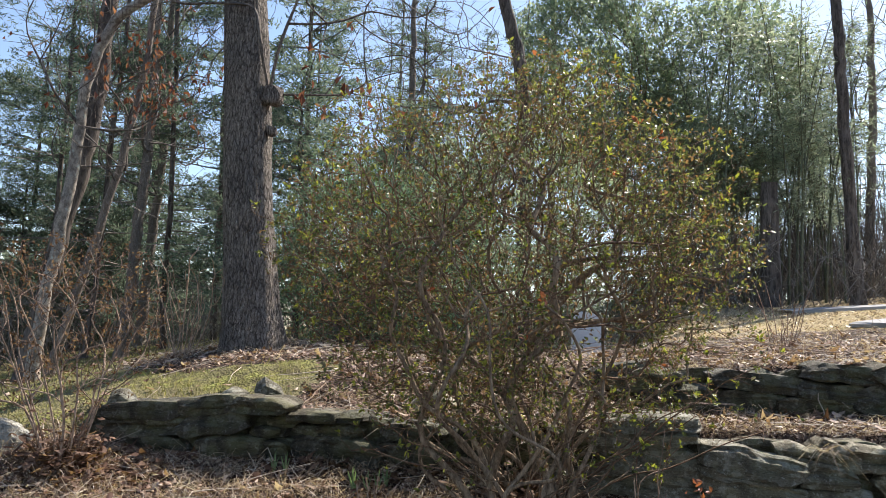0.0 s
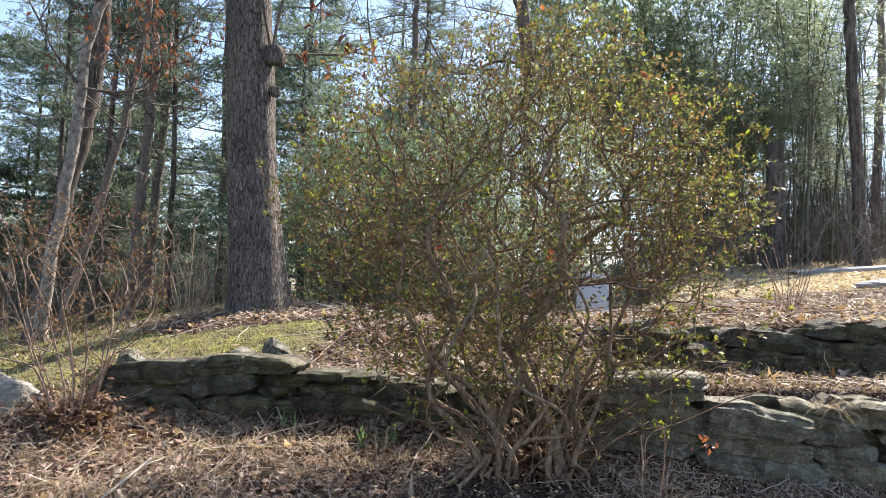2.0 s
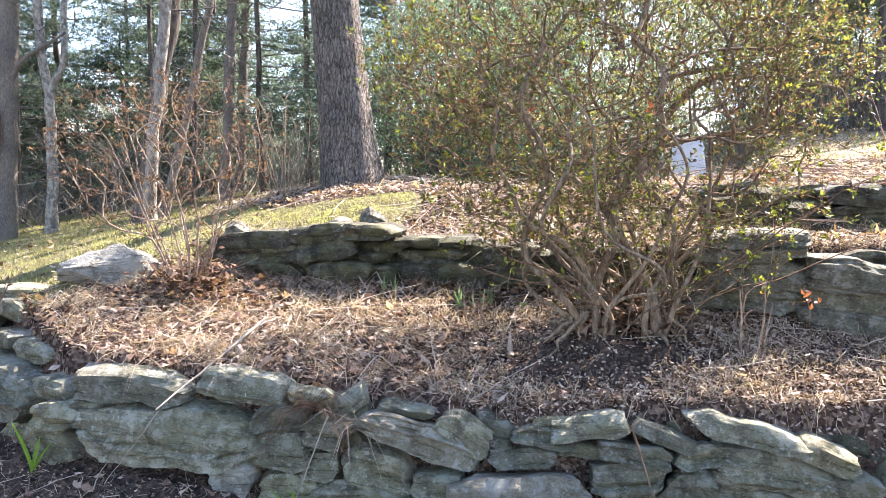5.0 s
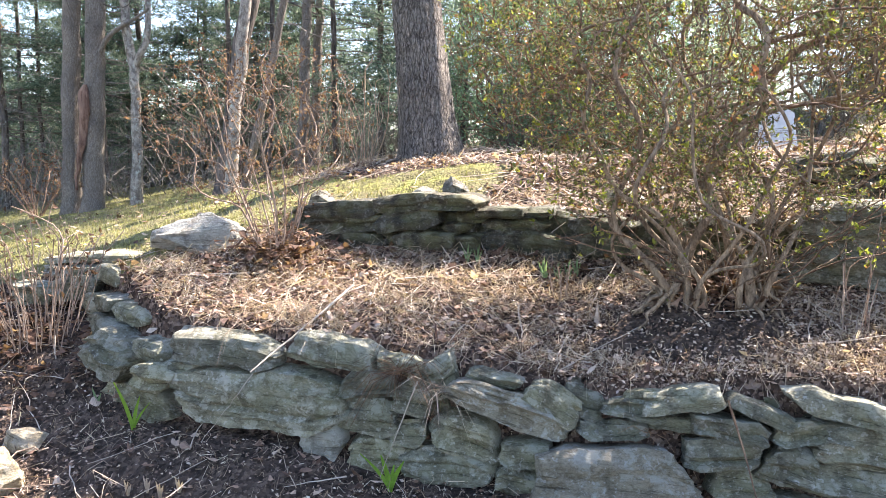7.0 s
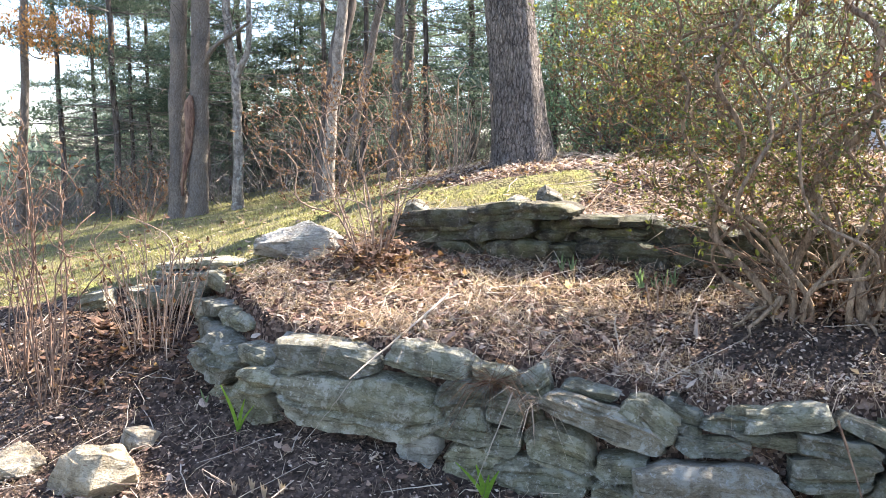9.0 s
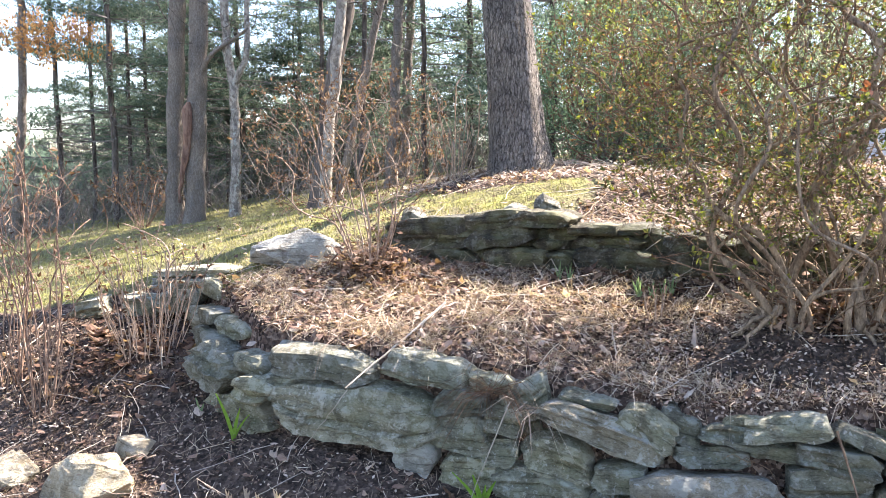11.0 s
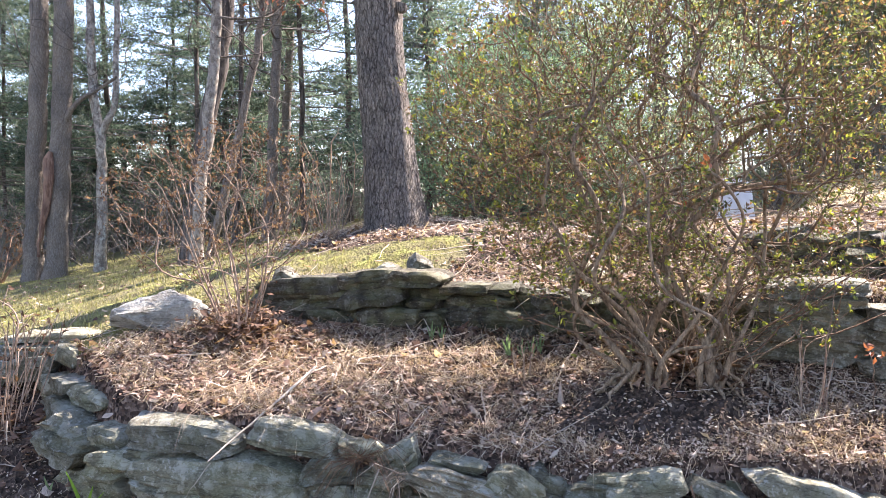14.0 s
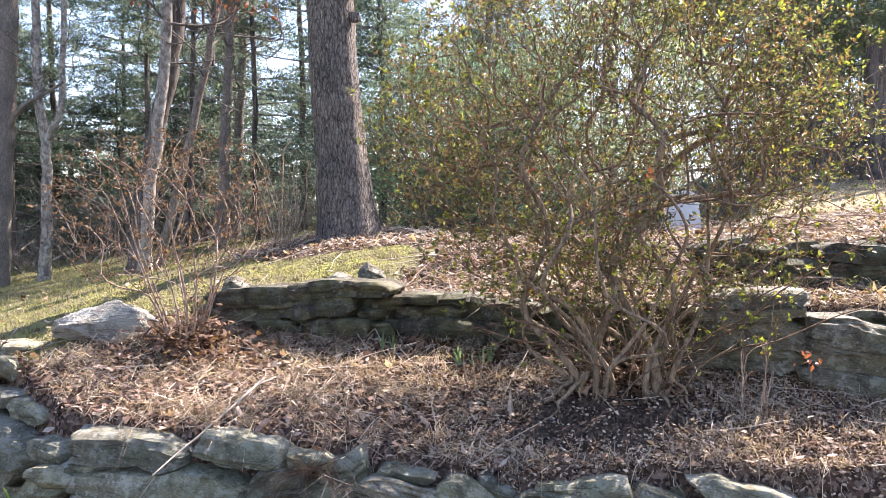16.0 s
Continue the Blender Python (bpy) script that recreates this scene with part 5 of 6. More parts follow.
def slender_tree(label, path, r0, r1, seed_, mat, tips, box, leaf=None, leaf_n=0, name="bare_tree", limbs=(), fine=GREYTWIG, sides=14, tip=0.0035, size=0.09, clump=0.0, most=0.09, forks=()):
    """A bare tree: a trunk through the given points, limbs, and twigs filling boxes (centre, radii)."""
    rng = np.random.default_rng(seed_)
    ob = thing(name, label, "tree")
    path = np.asarray(path, float)
    path[0, 2] = ground_z(path[0, 0], path[0, 1]) - 0.1
    seg = np.concatenate([[0], np.cumsum(np.linalg.norm(np.diff(path, axis=0), axis=1))])
    n = max(14, int(seg[-1] / 0.22))
    s = np.linspace(0, seg[-1], n)
    pts = np.stack([np.interp(s, seg, path[:, k]) for k in range(3)], -1)
    for _ in range(6):
        pts[1:-1] = (pts[:-2] + pts[1:-1] * 2 + pts[2:]) / 4
    pts[2:] += rng.normal(size=(n - 2, 3)) * 0.012
    rad = r0 + (r1 - r0) * (s / seg[-1]) + 0.35 * r0 * np.exp(-s * 5)
    part("trunk", trunk_pile(pts, rad, sides, rng, 0.05, 0.12), mat, ob, soft=True)
    for q, ra, rb in forks:
        q = np.concatenate([line(a, e, 10, rng, 0.015)[(k > 0):] for k, (a, e) in enumerate(zip(q[:-1], q[1:]))])
        for _ in range(3):
            q[1:-1] = (q[:-2] + q[1:-1] * 2 + q[2:]) / 4
        part("limb", trunk_pile(q, np.linspace(ra, rb, len(q)), 12, rng, 0.05), mat, ob, soft=True)
    if tips:
        pl = Plant(rng, 0.2)
        pl.stem(pts[n // 3:])
        for a, e in limbs:
            pl.stem(line(a, e, 12, rng, 0.05))
        for c, rr, share in box:
            pl.reach(blob(rng, int(tips * share), c, rr), pts[n // 3], 0.04, 0.03)
        pl.finish(tip, 0.47, most)
        pl.chains = [c for c in pl.chains if c[0] != 0]
        pl.parts(ob, 0.02, mat, fine, "branch", "branchwork", 6)
        if leaf:
            p, d = pl.near_tips(2)
            k = rng.integers(0, len(p), leaf_n)
            if clump:
                k = k[(np.sin(p[k, 0] * 3.1) + np.sin(p[k, 2] * 2.7 + 1) > clump)]
            lp = Pile()
            leaves(lp, p[k] + rng.normal(size=(len(k), 3)) * 0.08, rng.normal(size=(len(k), 3)) * 0.5 + (0, 0, -0.8), size * rng.uniform(0.6, 1.2, len(k)), 0.5, rng, 0.6)
            tagged(part("dry_foliage", lp, leaf, ob), kind="stuff")
    return ob


slender_tree("slim leaning tree with pale patchy bark and bare twigs", [(-4.53, 8.6, 0), (-4.44, 8.6, 2.3), (-4.32, 8.6, 3.14), (-4.25, 8.6, 3.98), (-4.22, 8.6, 4.6), (-4.13, 8.6, 5.1), (-3.99, 8.6, 5.4), (-3.55, 8.6, 5.6), (-2.8, 8.5, 6.0)],
             0.070, 0.050, 41, PALEBARK, 300, [((-4.0, 8.6, 5.2), (1.4, 1.0, 1.2), 0.6), ((-3.7, 8.6, 4.2), (1.2, 0.8, 0.8), 0.4)], RUSTLEAF, 300, clump=0.5,
             limbs=[((-4.2, 8.6, 4.25), (-3.9, 8.6, 4.52)), ((-3.9, 8.6, 4.52), (-3.0, 8.6, 4.62))])
slender_tree("slim leaning tree with rust leaves clinging to twigs", [(-4.75, 9.35, 0), (-4.37, 9.3, 2.44), (-4.2, 9.3, 3.13), (-4.05, 9.3, 3.83), (-3.91, 9.3, 4.54), (-3.82, 9.3, 5.2), (-3.78, 9.3, 7.2)],
             0.055, 0.03, 42, GREYBARK, 300, [((-3.8, 9.2, 4.5), (1.3, 1.0, 0.9), 0.6), ((-3.5, 9.2, 5.8), (1.5, 1.0, 0.8), 0.4)], RUSTLEAF, 420, clump=0.4)
slender_tree("dark leaning trunk behind pale trees", [(-5.2, 9.7, 0), (-4.9, 9.7, 3.0), (-4.7, 9.7, 3.75), (-4.6, 9.7, 4.6), (-4.5, 9.7, 8.0)], 0.12, 0.08, 52, PINEBARK, 140, [((-4.6, 9.6, 5.6), (1.6, 1.0, 1.6), 1.0)])
slender_tree("tall twin trunk with furrowed grey bark", [(-9.22, 12.0, 0), (-9.12, 12.0, 2.5), (-9.03, 12.0, 4.3), (-8.9, 12.0, 9)], 0.150, 0.13, 43, GREYBARK, 50, [((-9.4, 11.8, 5.0), (1.0, 0.8, 1.2), 1.0)], sides=24)
slender_tree("tall twin trunk with furrowed grey bark", [(-8.76, 11.95, 0), (-8.64, 11.95, 2.5), (-8.56, 11.95, 4.3), (-8.4, 12.0, 9)], 0.165, 0.14, 44, GREYBARK, 90, [((-8.2, 11.8, 4.6), (1.5, 0.8, 1.2), 1.0)], sides=24,
             forks=[([(-8.6, 11.95, 3.15), (-8.2, 11.85, 3.62), (-7.5, 11.8, 3.95)], 0.055, 0.02)])
snag = trunk_pile(line((-8.97, 11.82, 1.0), (-8.66, 11.74, 2.75), 16, np.random.default_rng(3), 0.012), np.interp(np.linspace(0, 1, 16), [0, 0.5, 0.85, 0.93, 1], [0.02, 0.06, 0.09, 0.08, 0.03]), 14, np.random.default_rng(4), 0.2)
tagged(part("snag", snag, SPLIT, soft=True), "broken reddish limb wedged between two trunks", "broken limb")
slender_tree("crooked forked tree with smooth pale bark", [(-7.97, 12.0, 0), (-7.93, 12.0, 1.5), (-7.89, 12.0, 2.37), (-7.91, 12.0, 3.14), (-8.06, 12.0, 3.72), (-8.09, 12.0, 4.3), (-8.1, 12.0, 7)], 0.09, 0.055, 45, PALEBARK, 120,
             [((-7.8, 12.0, 4.6), (1.2, 0.8, 1.5), 1.0)], forks=[([(-7.9, 12.0, 3.05), (-7.66, 12.0, 3.5), (-7.62, 12.0, 4.4), (-7.55, 12.0, 7.0)], 0.058, 0.04)])
slender_tree("tree with clinging orange leaves", [(-14.6, 13.6, 0), (-14.2, 13.6, 3.0), (-13.8, 13.4, 7)], 0.10, 0.07, 46, GREYBARK, 160, [((-12.9, 13.0, 4.2), (1.3, 0.8, 0.6), 1.0)], ORANGELEAF, 1500, size=0.085)
slender_tree("tall dark trunk behind bamboo", [(7.35, 14.2, 0), (7.2, 14.2, 5), (6.95, 14.2, 10)], 0.115, 0.085, 47, PINEBARK, 90, [((7.6, 14, 6.0), (1.6, 0.8, 2.4), 1.0)], sides=20)
slender_tree("dark trunk among bamboo", [(6.0, 14.8, 0), (6.0, 14.8, 5)], 0.19, 0.15, 48, PINEBARK, 30, [((6.0, 14.6, 4.4), (0.9, 0.6, 0.8), 1.0)], sides=18)
slender_tree("bare tree with spreading crooked limbs", [(1.2, 13.0, 0), (1.15, 13.0, 5.5), (1.05, 13.0, 6.6), (0.7, 13, 7.7), (0.4, 13, 9.5)], 0.13, 0.10, 49, PINEBARK, 420,
             [((-0.6, 13, 7.2), (2.6, 1.5, 1.8), 0.6), ((0.0, 13, 5.6), (2.0, 1.5, 1.2), 0.4)], limbs=[((1.0, 13, 6.6), (-0.9, 13, 7.05)), ((-0.9, 13, 7.05), (-0.3, 13, 7.9)), ((1.1, 13, 5.8), (0.0, 12.8, 6.4))])
for k, (x, y, h) in enumerate(((-1.2, 17, 8.5), (-5.6, 13.5, 8.0), (2.2, 19, 9.0), (9.0, 17, 9.0), (-6.3, 16, 8.5))):
    zz = ground_z(x, y)
    slender_tree("bare woodland tree with fine grey twigs", [(x, y, 0), (x + 0.2, y, zz + h * 0.5), (x + 0.1, y, zz + h)], 0.11, 0.05, 60 + k, GREYBARK, 420,
                 [((x, y, zz + h * 0.62), (2.0, 1.5, h * 0.36), 1.0)], tip=0.0045)


# ---- pines ----
def pine(label, seed_, tall, first, reach, r0, tufts=22, dead=8, dense=1.0, gap=0.36):
    rng = np.random.default_rng(seed_)
    ob = thing("pine_tree", label, "tree")
    pts = line((0, 0, -0.4), (rng.normal() * 0.15, rng.normal() * 0.15, tall), 30, rng, 0.02)
    part("trunk", trunk_pile(pts, np.linspace(r0, r0 * 0.3, 30), 12, rng, 0.06, 0.1), PINEBARK, ob, soft=True)
    limbs, needles = Pile(), Pile()
    for k in range(dead):
        h = rng.uniform(0.8, max(first, 1.5))
        a = rng.uniform(0, 6.28)
        L = rng.uniform(0.7, 2.1)
        e = np.array((math.cos(a) * L, math.sin(a) * L, h + rng.uniform(-0.3, 0.2)))
        b = line((0, 0, h), e, 6, rng, 0.04)
        tube(limbs, b, np.linspace(0.018, 0.005, 6), 3)
        for c in b[2:]:
            for _ in range(2):
                tube(limbs, line(c, c + rng.normal(size=3) * (0.3, 0.3, 0.16), 3, rng, 0.02), np.linspace(0.006, 0.002, 3), 3)
    h, base, tip = first, [], []
    while h < tall:
        f = (h - first) / (tall - first)
        for k in range(rng.integers(4, 6)):
            a = rng.uniform(0, 6.28)
            L = reach * (1 - 0.7 * f) * rng.uniform(0.65, 1.1)
            e = np.array((math.cos(a) * L, math.sin(a) * L, h + L * rng.uniform(-0.12, 0.22)))
            b = line((0, 0, h), e, 7, rng, 0.04)
            tube(limbs, b, np.linspace(0.020, 0.004, 7), 3)
            m = max(3, int(tufts * dense * L / reach))
            s = rng.uniform(0.25, 1.0, m)
            c = np.array((0, 0, h)) * (1 - s)[:, None] + e * s[:, None]
            c = c + rng.normal(size=(m, 3)) * np.array((0.26, 0.26, 0.10)) * (0.4 + 0.6 * s[:, None])
            q = np.repeat(c, 15, 0)
            out = rng.normal(size=q.shape) + np.array((0, 0, 0.35)) + np.repeat((c - (0, 0, h)) / (np.linalg.norm(c - (0, 0, h), axis=1, keepdims=True) + 0.01), 15, 0) * 1.2
            q = q + rng.normal(size=q.shape) * (0.07, 0.07, 0.03)
            base.append(q)
            tip.append(q + out / np.linalg.norm(out, axis=1, keepdims=True) * rng.uniform(0.07, 0.15, (len(q), 1)))
        h += gap * rng.uniform(0.7, 1.3)
    p, t = np.concatenate(base), np.concatenate(tip)
    side = np.cross(t - p, rng.normal(size=p.shape))
    side /= np.linalg.norm(side, axis=1, keepdims=True) + 1e-9
    v = np.stack([p - side * 0.013, p + side * 0.013, t], 1).reshape(-1, 3)
    needles.add(v, np.arange(len(v)).reshape(-1, 3))
    tagged(part("branchwork", limbs, BRUSHTWIG, ob), kind="stuff")
    tagged(part("foliage", needles, NEEDLE, ob), kind="stuff")
    return ob


PINES = [pine("tall white pine with open branches", 71, 15, 2.6, 2.7, 0.080, 40, 18, 1.0, 0.85), pine("white pine branched low to the ground", 72, 9, 0.9, 2.4, 0.075, 22, 8, 1.0, 0.40),
         pine("slim pine with high thin crown", 73, 16, 4.2, 1.9, 0.055, 34, 18, 1.0, 0.90), pine("young pine branched to the ground", 74, 4.4, 0.4, 2.0, 0.06, 26, 2, 1.1, 0.27)]
prng = np.random.default_rng(8)
SET = [(0, -13.2, 15.2), (2, -8.3, 16.0), (1, -4.6, 15.5), (2, -10.5, 15.0), (0, -12.0, 16.5), (2, -6.6, 14.2), (1, -2.9, 14.8), (2, -5.2, 14.4), (3, -2.5, 12.8), (3, -10.2, 18.6), (3, -7.0, 17.6), (1, -7.4, 19), (2, -14.5, 18),
       (1, -11.3, 20.5), (3, 0.2, 18.5), (3, -0.8, 14.2), (0, -16.5, 17),
       (2, -15.5, 17), (2, -14.3, 17.2), (1, -17.5, 22), (3, -16, 21), (3, -19.5, 23), (3, -12.6, 20.5), (3, 7.5, 21), (3, 10.5, 22), (1, 12.5, 24), (3, 5.2, 22),
       (3, -8.2, 17.0), (3, -11.6, 17.4), (3, -13.4, 18.8), (1, -14.2, 19.2), (0, -11.3, 17.8), (1, -10.0, 21.0)]
made = [False] * 4
for kind_, x, y in SET:
    m = pose(x, y, ground_z(x, y), prng.uniform(-2, 2), prng.uniform(-2, 2), prng.uniform(0, 360))
    if not made[kind_]:
        PINES[kind_].matrix_basis, made[kind_] = m, True
    else:
        copy_thing(PINES[kind_], m)
for k in range(15):
    x, y = -25 + 30 * (k + prng.random()) / 15, prng.uniform(20, 30)
    copy_thing(PINES[3 if k % 4 else 1], pose(x, y, ground_z(x, y) - 0.2, 0, 0, prng.uniform(0, 360)))
for k in range(12):
    x, y = prng.uniform(-30, 6), prng.uniform(26, 46)
    copy_thing(PINES[(0, 2, 2)[k % 3]], pose(x, y, ground_z(x, y), 0, 0, prng.uniform(0, 360)))


# ---- evergreens on the rise ----
def leafy_mass(name, label, category, trunk, r0, blobs, n, mat, bark, seed_, size, per, wide=0.45, tip=0.003):
    rng = np.random.default_rng(seed_)
    ob = thing(name, label, category)
    x, y, top = trunk
    z = ground_z(x, y)
    pl = Plant(rng, 0.22)
    pl.stem(line((x, y, z - 0.1), (x, y, z + top), max(6, int(top / 0.22)), rng, 0.02))
    for c, r, share in blobs:
        pl.reach(blob(rng, int(n * share), c, r, 0.25), (x, y, z), 0.08, 0.03)
    pl.finish(tip, 0.42, r0)
    pl.parts(ob, 0.02, bark, TWIG, "stem", "branchwork", 8)
    p, d = pl.near_tips(3)
    q, e = np.repeat(p, per, 0), np.repeat(d, per, 0)
    q = q + rng.normal(size=q.shape) * 0.07
    e = e / (np.linalg.norm(e, axis=1, keepdims=True) + 1e-9) * 0.7 + rng.normal(size=e.shape)
    lp = Pile()
    leaves(lp, q, e, size * rng.uniform(0.6, 1.3, len(q)), wide, rng)
    tagged(part("foliage", lp, mat, ob), kind="stuff")


leafy_mass("holly_tree", "tall dark evergreen tree with small glossy leaves", "tree", (4.9, 17.2, 7.5), 0.16,
           [((3.0, 17.2, 8.0), (1.8, 1.5, 2.8), 0.38), ((6.0, 17.2, 7.4), (2.4, 1.5, 2.9), 0.40), ((4.4, 16.7, 5.6), (2.3, 1.3, 1.8), 0.22)], 6600, HOLLYLEAF, PINEBARK, 81, 0.11, 9)
leafy_mass("evergreen_bush", "bright green evergreen bush behind the oak", "bush", (-1.2, 9.45, 1.8), 0.05,
           [((-1.25, 9.45, 2.75), (0.90, 0.8, 1.45), 0.6), ((-0.2, 9.5, 2.6), (1.0, 0.8, 1.25), 0.4)], 5200, BUSHLEAF, PINEBARK, 82, 0.036, 8)
leafy_mass("evergreen_bush", "dark green evergreen bush on the rise", "bush", (0.8, 11.2, 2.2), 0.06,
           [((0.8, 11.2, 3.5), (1.8, 1.0, 1.6), 1.0)], 2700, HOLLYLEAF, PINEBARK, 83, 0.065, 6)


def bamboo(seed_, tall):
    rng = np.random.default_rng(seed_)
    ob = thing("bamboo", "slender bamboo culm with light leaf sprays", "bamboo", group="bamboo grove")
    bend = rng.normal(size=2) * 0.5
    s = np.linspace(0, 1, 26)
    pts = np.stack([bend[0] * s ** 2.2, bend[1] * s ** 2.2, s * tall - 0.1], -1)
    rad = np.interp(s, [0, 1], [0.026, 0.006]) * (1 + 0.12 * (np.arange(26) % 2))
    pl = Pile()
    tube(pl, pts, rad, 6)
    part("culm", pl, BAMBOO, ob, soft=True)
    tw, lf = Pile(), Pile()
    base, d = [], []
    for k in range(44):
        f = rng.uniform(0.34, 1.0)
        b = np.array([np.interp(f, s, pts[:, i]) for i in range(3)])
        a = rng.uniform(0, 6.28)
        L = rng.uniform(0.35, 0.9)
        e = b + np.array((math.cos(a) * L, math.sin(a) * L, L * rng.uniform(-0.1, 0.5)))
        tube(tw, line(b, e, 4, rng, 0.02), np.linspace(0.006, 0.002, 4), 3)
        m = 12
        w = rng.uniform(0.2, 1.0, m)[:, None]
        base.append(b * (1 - w) + e * w + rng.normal(size=(m, 3)) * 0.06)
        d.append(rng.normal(size=(m, 3)) + (math.cos(a), math.sin(a), -0.6))
    leaves(lf, np.concatenate(base), np.concatenate(d), rng.uniform(0.07, 0.15, 44 * 12), 0.17, rng, 0.2)
    tagged(part("branchwork", tw, BAMBOO, ob), kind="stuff")
    tagged(part("foliage", lf, BAMBOOLEAF, ob), kind="stuff")
    return ob


BAM = [bamboo(91, 5.8), bamboo(92, 6.4), bamboo(93, 5.0)]
brng = np.random.default_rng(14)
for k in range(54):
    x, y = 5.0 + 3.4 * brng.random(), brng.uniform(14.8, 18.5)
    m = pose(x, y, ground_z(x, y), brng.uniform(-3, 3), brng.uniform(-3, 3), brng.uniform(0, 360))
    if k < 3:
        BAM[k].matrix_basis = m
    else:
        copy_thing(BAM[int(brng.integers(0, 3))], m)


# ---- far brush under the trees ----
def brush():
    rng = np.random.default_rng(17)
    pl = Pile()
    n = 3600
    x = rng.uniform(-20, 11, n)
    y = rng.uniform(13.2, 22, n)
    z = height(x, y)
    a = rng.uniform(0, 6.28, n)
    h = rng.uniform(0.25, 1.0, n) ** 1.5 * 1.7
    p = np.stack([x, y, z], -1)
    t = p + np.stack([np.cos(a) * h * 0.7, np.sin(a) * h * 0.7, h], -1)
    blades(pl, p, t, 0.014, rng, rng.normal(size=(n, 3)) * 0.18)
    m = 12000
    k = rng.integers(0, n, m)
    f = rng.uniform(0.3, 0.95, m)[:, None]
    b = p[k] * (1 - f) + t[k] * f
    blades(pl, b, b + rng.normal(size=(m, 3)) * 0.3 + (0, 0, 0.12), 0.008, rng, rng.normal(size=(m, 3)) * 0.04)
    tagged(part("undergrowth", pl, BRUSHTWIG), "tangle of bare grey-brown stems under the trees", "undergrowth", kind="stuff")
    # dark thin stems crowding below the bamboo
    n = 1700
    x, y = rng.uniform(4.8, 12.5, n), rng.uniform(16, 24, n)
    p = np.stack([x, y, height(x, y)], -1)
    t = p + np.stack([rng.normal(size=n) * 0.35, rng.normal(size=n) * 0.35, rng.uniform(0.8, 3.2, n)], -1)
    pl = Pile()
    blades(pl, p, t, rng.uniform(0.010, 0.03, n), rng, rng.normal(size=(n, 3)) * 0.10)
    m = 5500
    k, f = rng.integers(0, n, m), rng.uniform(0.3, 1.0, m)[:, None]
    b = p[k] * (1 - f) + t[k] * f
    blades(pl, b, b + rng.normal(size=(m, 3)) * 0.28 + (0, 0, 0.14), 0.012, rng)
    tagged(part("thicket", pl, GREYTWIG), "dark thicket of thin stems below bamboo", "thicket", kind="stuff")
    # woods far down the slope
    far = Pile()
    n = 15000
    a = rng.uniform(-0.95, 0.75, n)
    r = rng.uniform(48, 75, n)
    x, y = np.sin(a) * r, np.cos(a) * r
    crown = 2.4 + 1.6 * np.sin(a * 9) + 1.2 * np.sin(a * 23 + 1) + 0.9 * np.sin(a * 61)
    z = rng.uniform(0, 1, n) * np.maximum(crown, 0.8)
    p = np.stack([x, y, z - 0.6], -1)
    blades(far, p, p + rng.normal(size=(n, 3)) * (0.5, 0.5, 0.3) + (0, 0, 0.9), rng.uniform(0.1, 0.5, n), rng)
    tagged(part("distant_woods", far, NEEDLE), "distant dull green woods beyond the slope", "woods", kind="stuff")


brush()


# ---- pale board behind the bed ----
def board():
    x, y = 1.50, 8.4
    pl = Pile()
    u, s = np.meshgrid(np.linspace(-1, 1, 15), np.linspace(0, 1, 13), indexing="ij")
    wid = 0.20 - 0.035 * s
    top = 0.535 - 0.03 * np.abs(u) ** 4 - 0.02 * u
    xx, zz = u * wid, -0.05 + s * top
    yy = 0.10 * s + 0.02 * u * u
    n = u.size
    front, back = np.stack([xx, yy, zz], -1).reshape(-1, 3), np.stack([xx, yy + 0.03, zz], -1).reshape(-1, 3)
    a, c = np.meshgrid(np.arange(14), np.arange(12), indexing="ij")
    f = np.stack([a * 13 + c, (a + 1) * 13 + c, (a + 1) * 13 + c + 1, a * 13 + c + 1], -1).reshape(-1, 4)
    k, m = np.arange(14), np.arange(12)
    rim = np.concatenate([np.stack([k * 13 + 12, (k + 1) * 13 + 12, (k + 1) * 13 + 12 + n, k * 13 + 12 + n], -1),
                          np.stack([m, m + 1, m + 1 + n, m + n], -1), np.stack([182 + m, 183 + m, 183 + m + n, 182 + m + n], -1)])
    pl.add(np.concatenate([front, back]), np.concatenate([f, f[:, ::-1] + n, rim]))
    ob = tagged(part("board", pl, BOARDMAT), "weathered white board standing upright behind the bed", "board")
    ob.matrix_basis = pose(x, y, ground_z(x, y), 0, 0, 6)


board()


# ---- loose litter, sprouts and sticks ----
def scatter(rng, n, x0, x1, y0, y1, keep):
    x, y = rng.uniform(x0, x1, n), rng.uniform(y0, y1, n)
    k = rng.random(n) < keep(x, y)
    x, y = x[k], y[k]
    return np.stack([x, y, height(x, y)], -1)


def soil_share(x, y):
    m, t, lit = cover(x, y)
    return (1 - m) * (1 - t)


def flat_dir(rng, n, rise=0.25):
    a = rng.uniform(0, 6.28, n)
    return np.stack([np.cos(a), np.sin(a), rng.normal(size=n) * rise], -1)


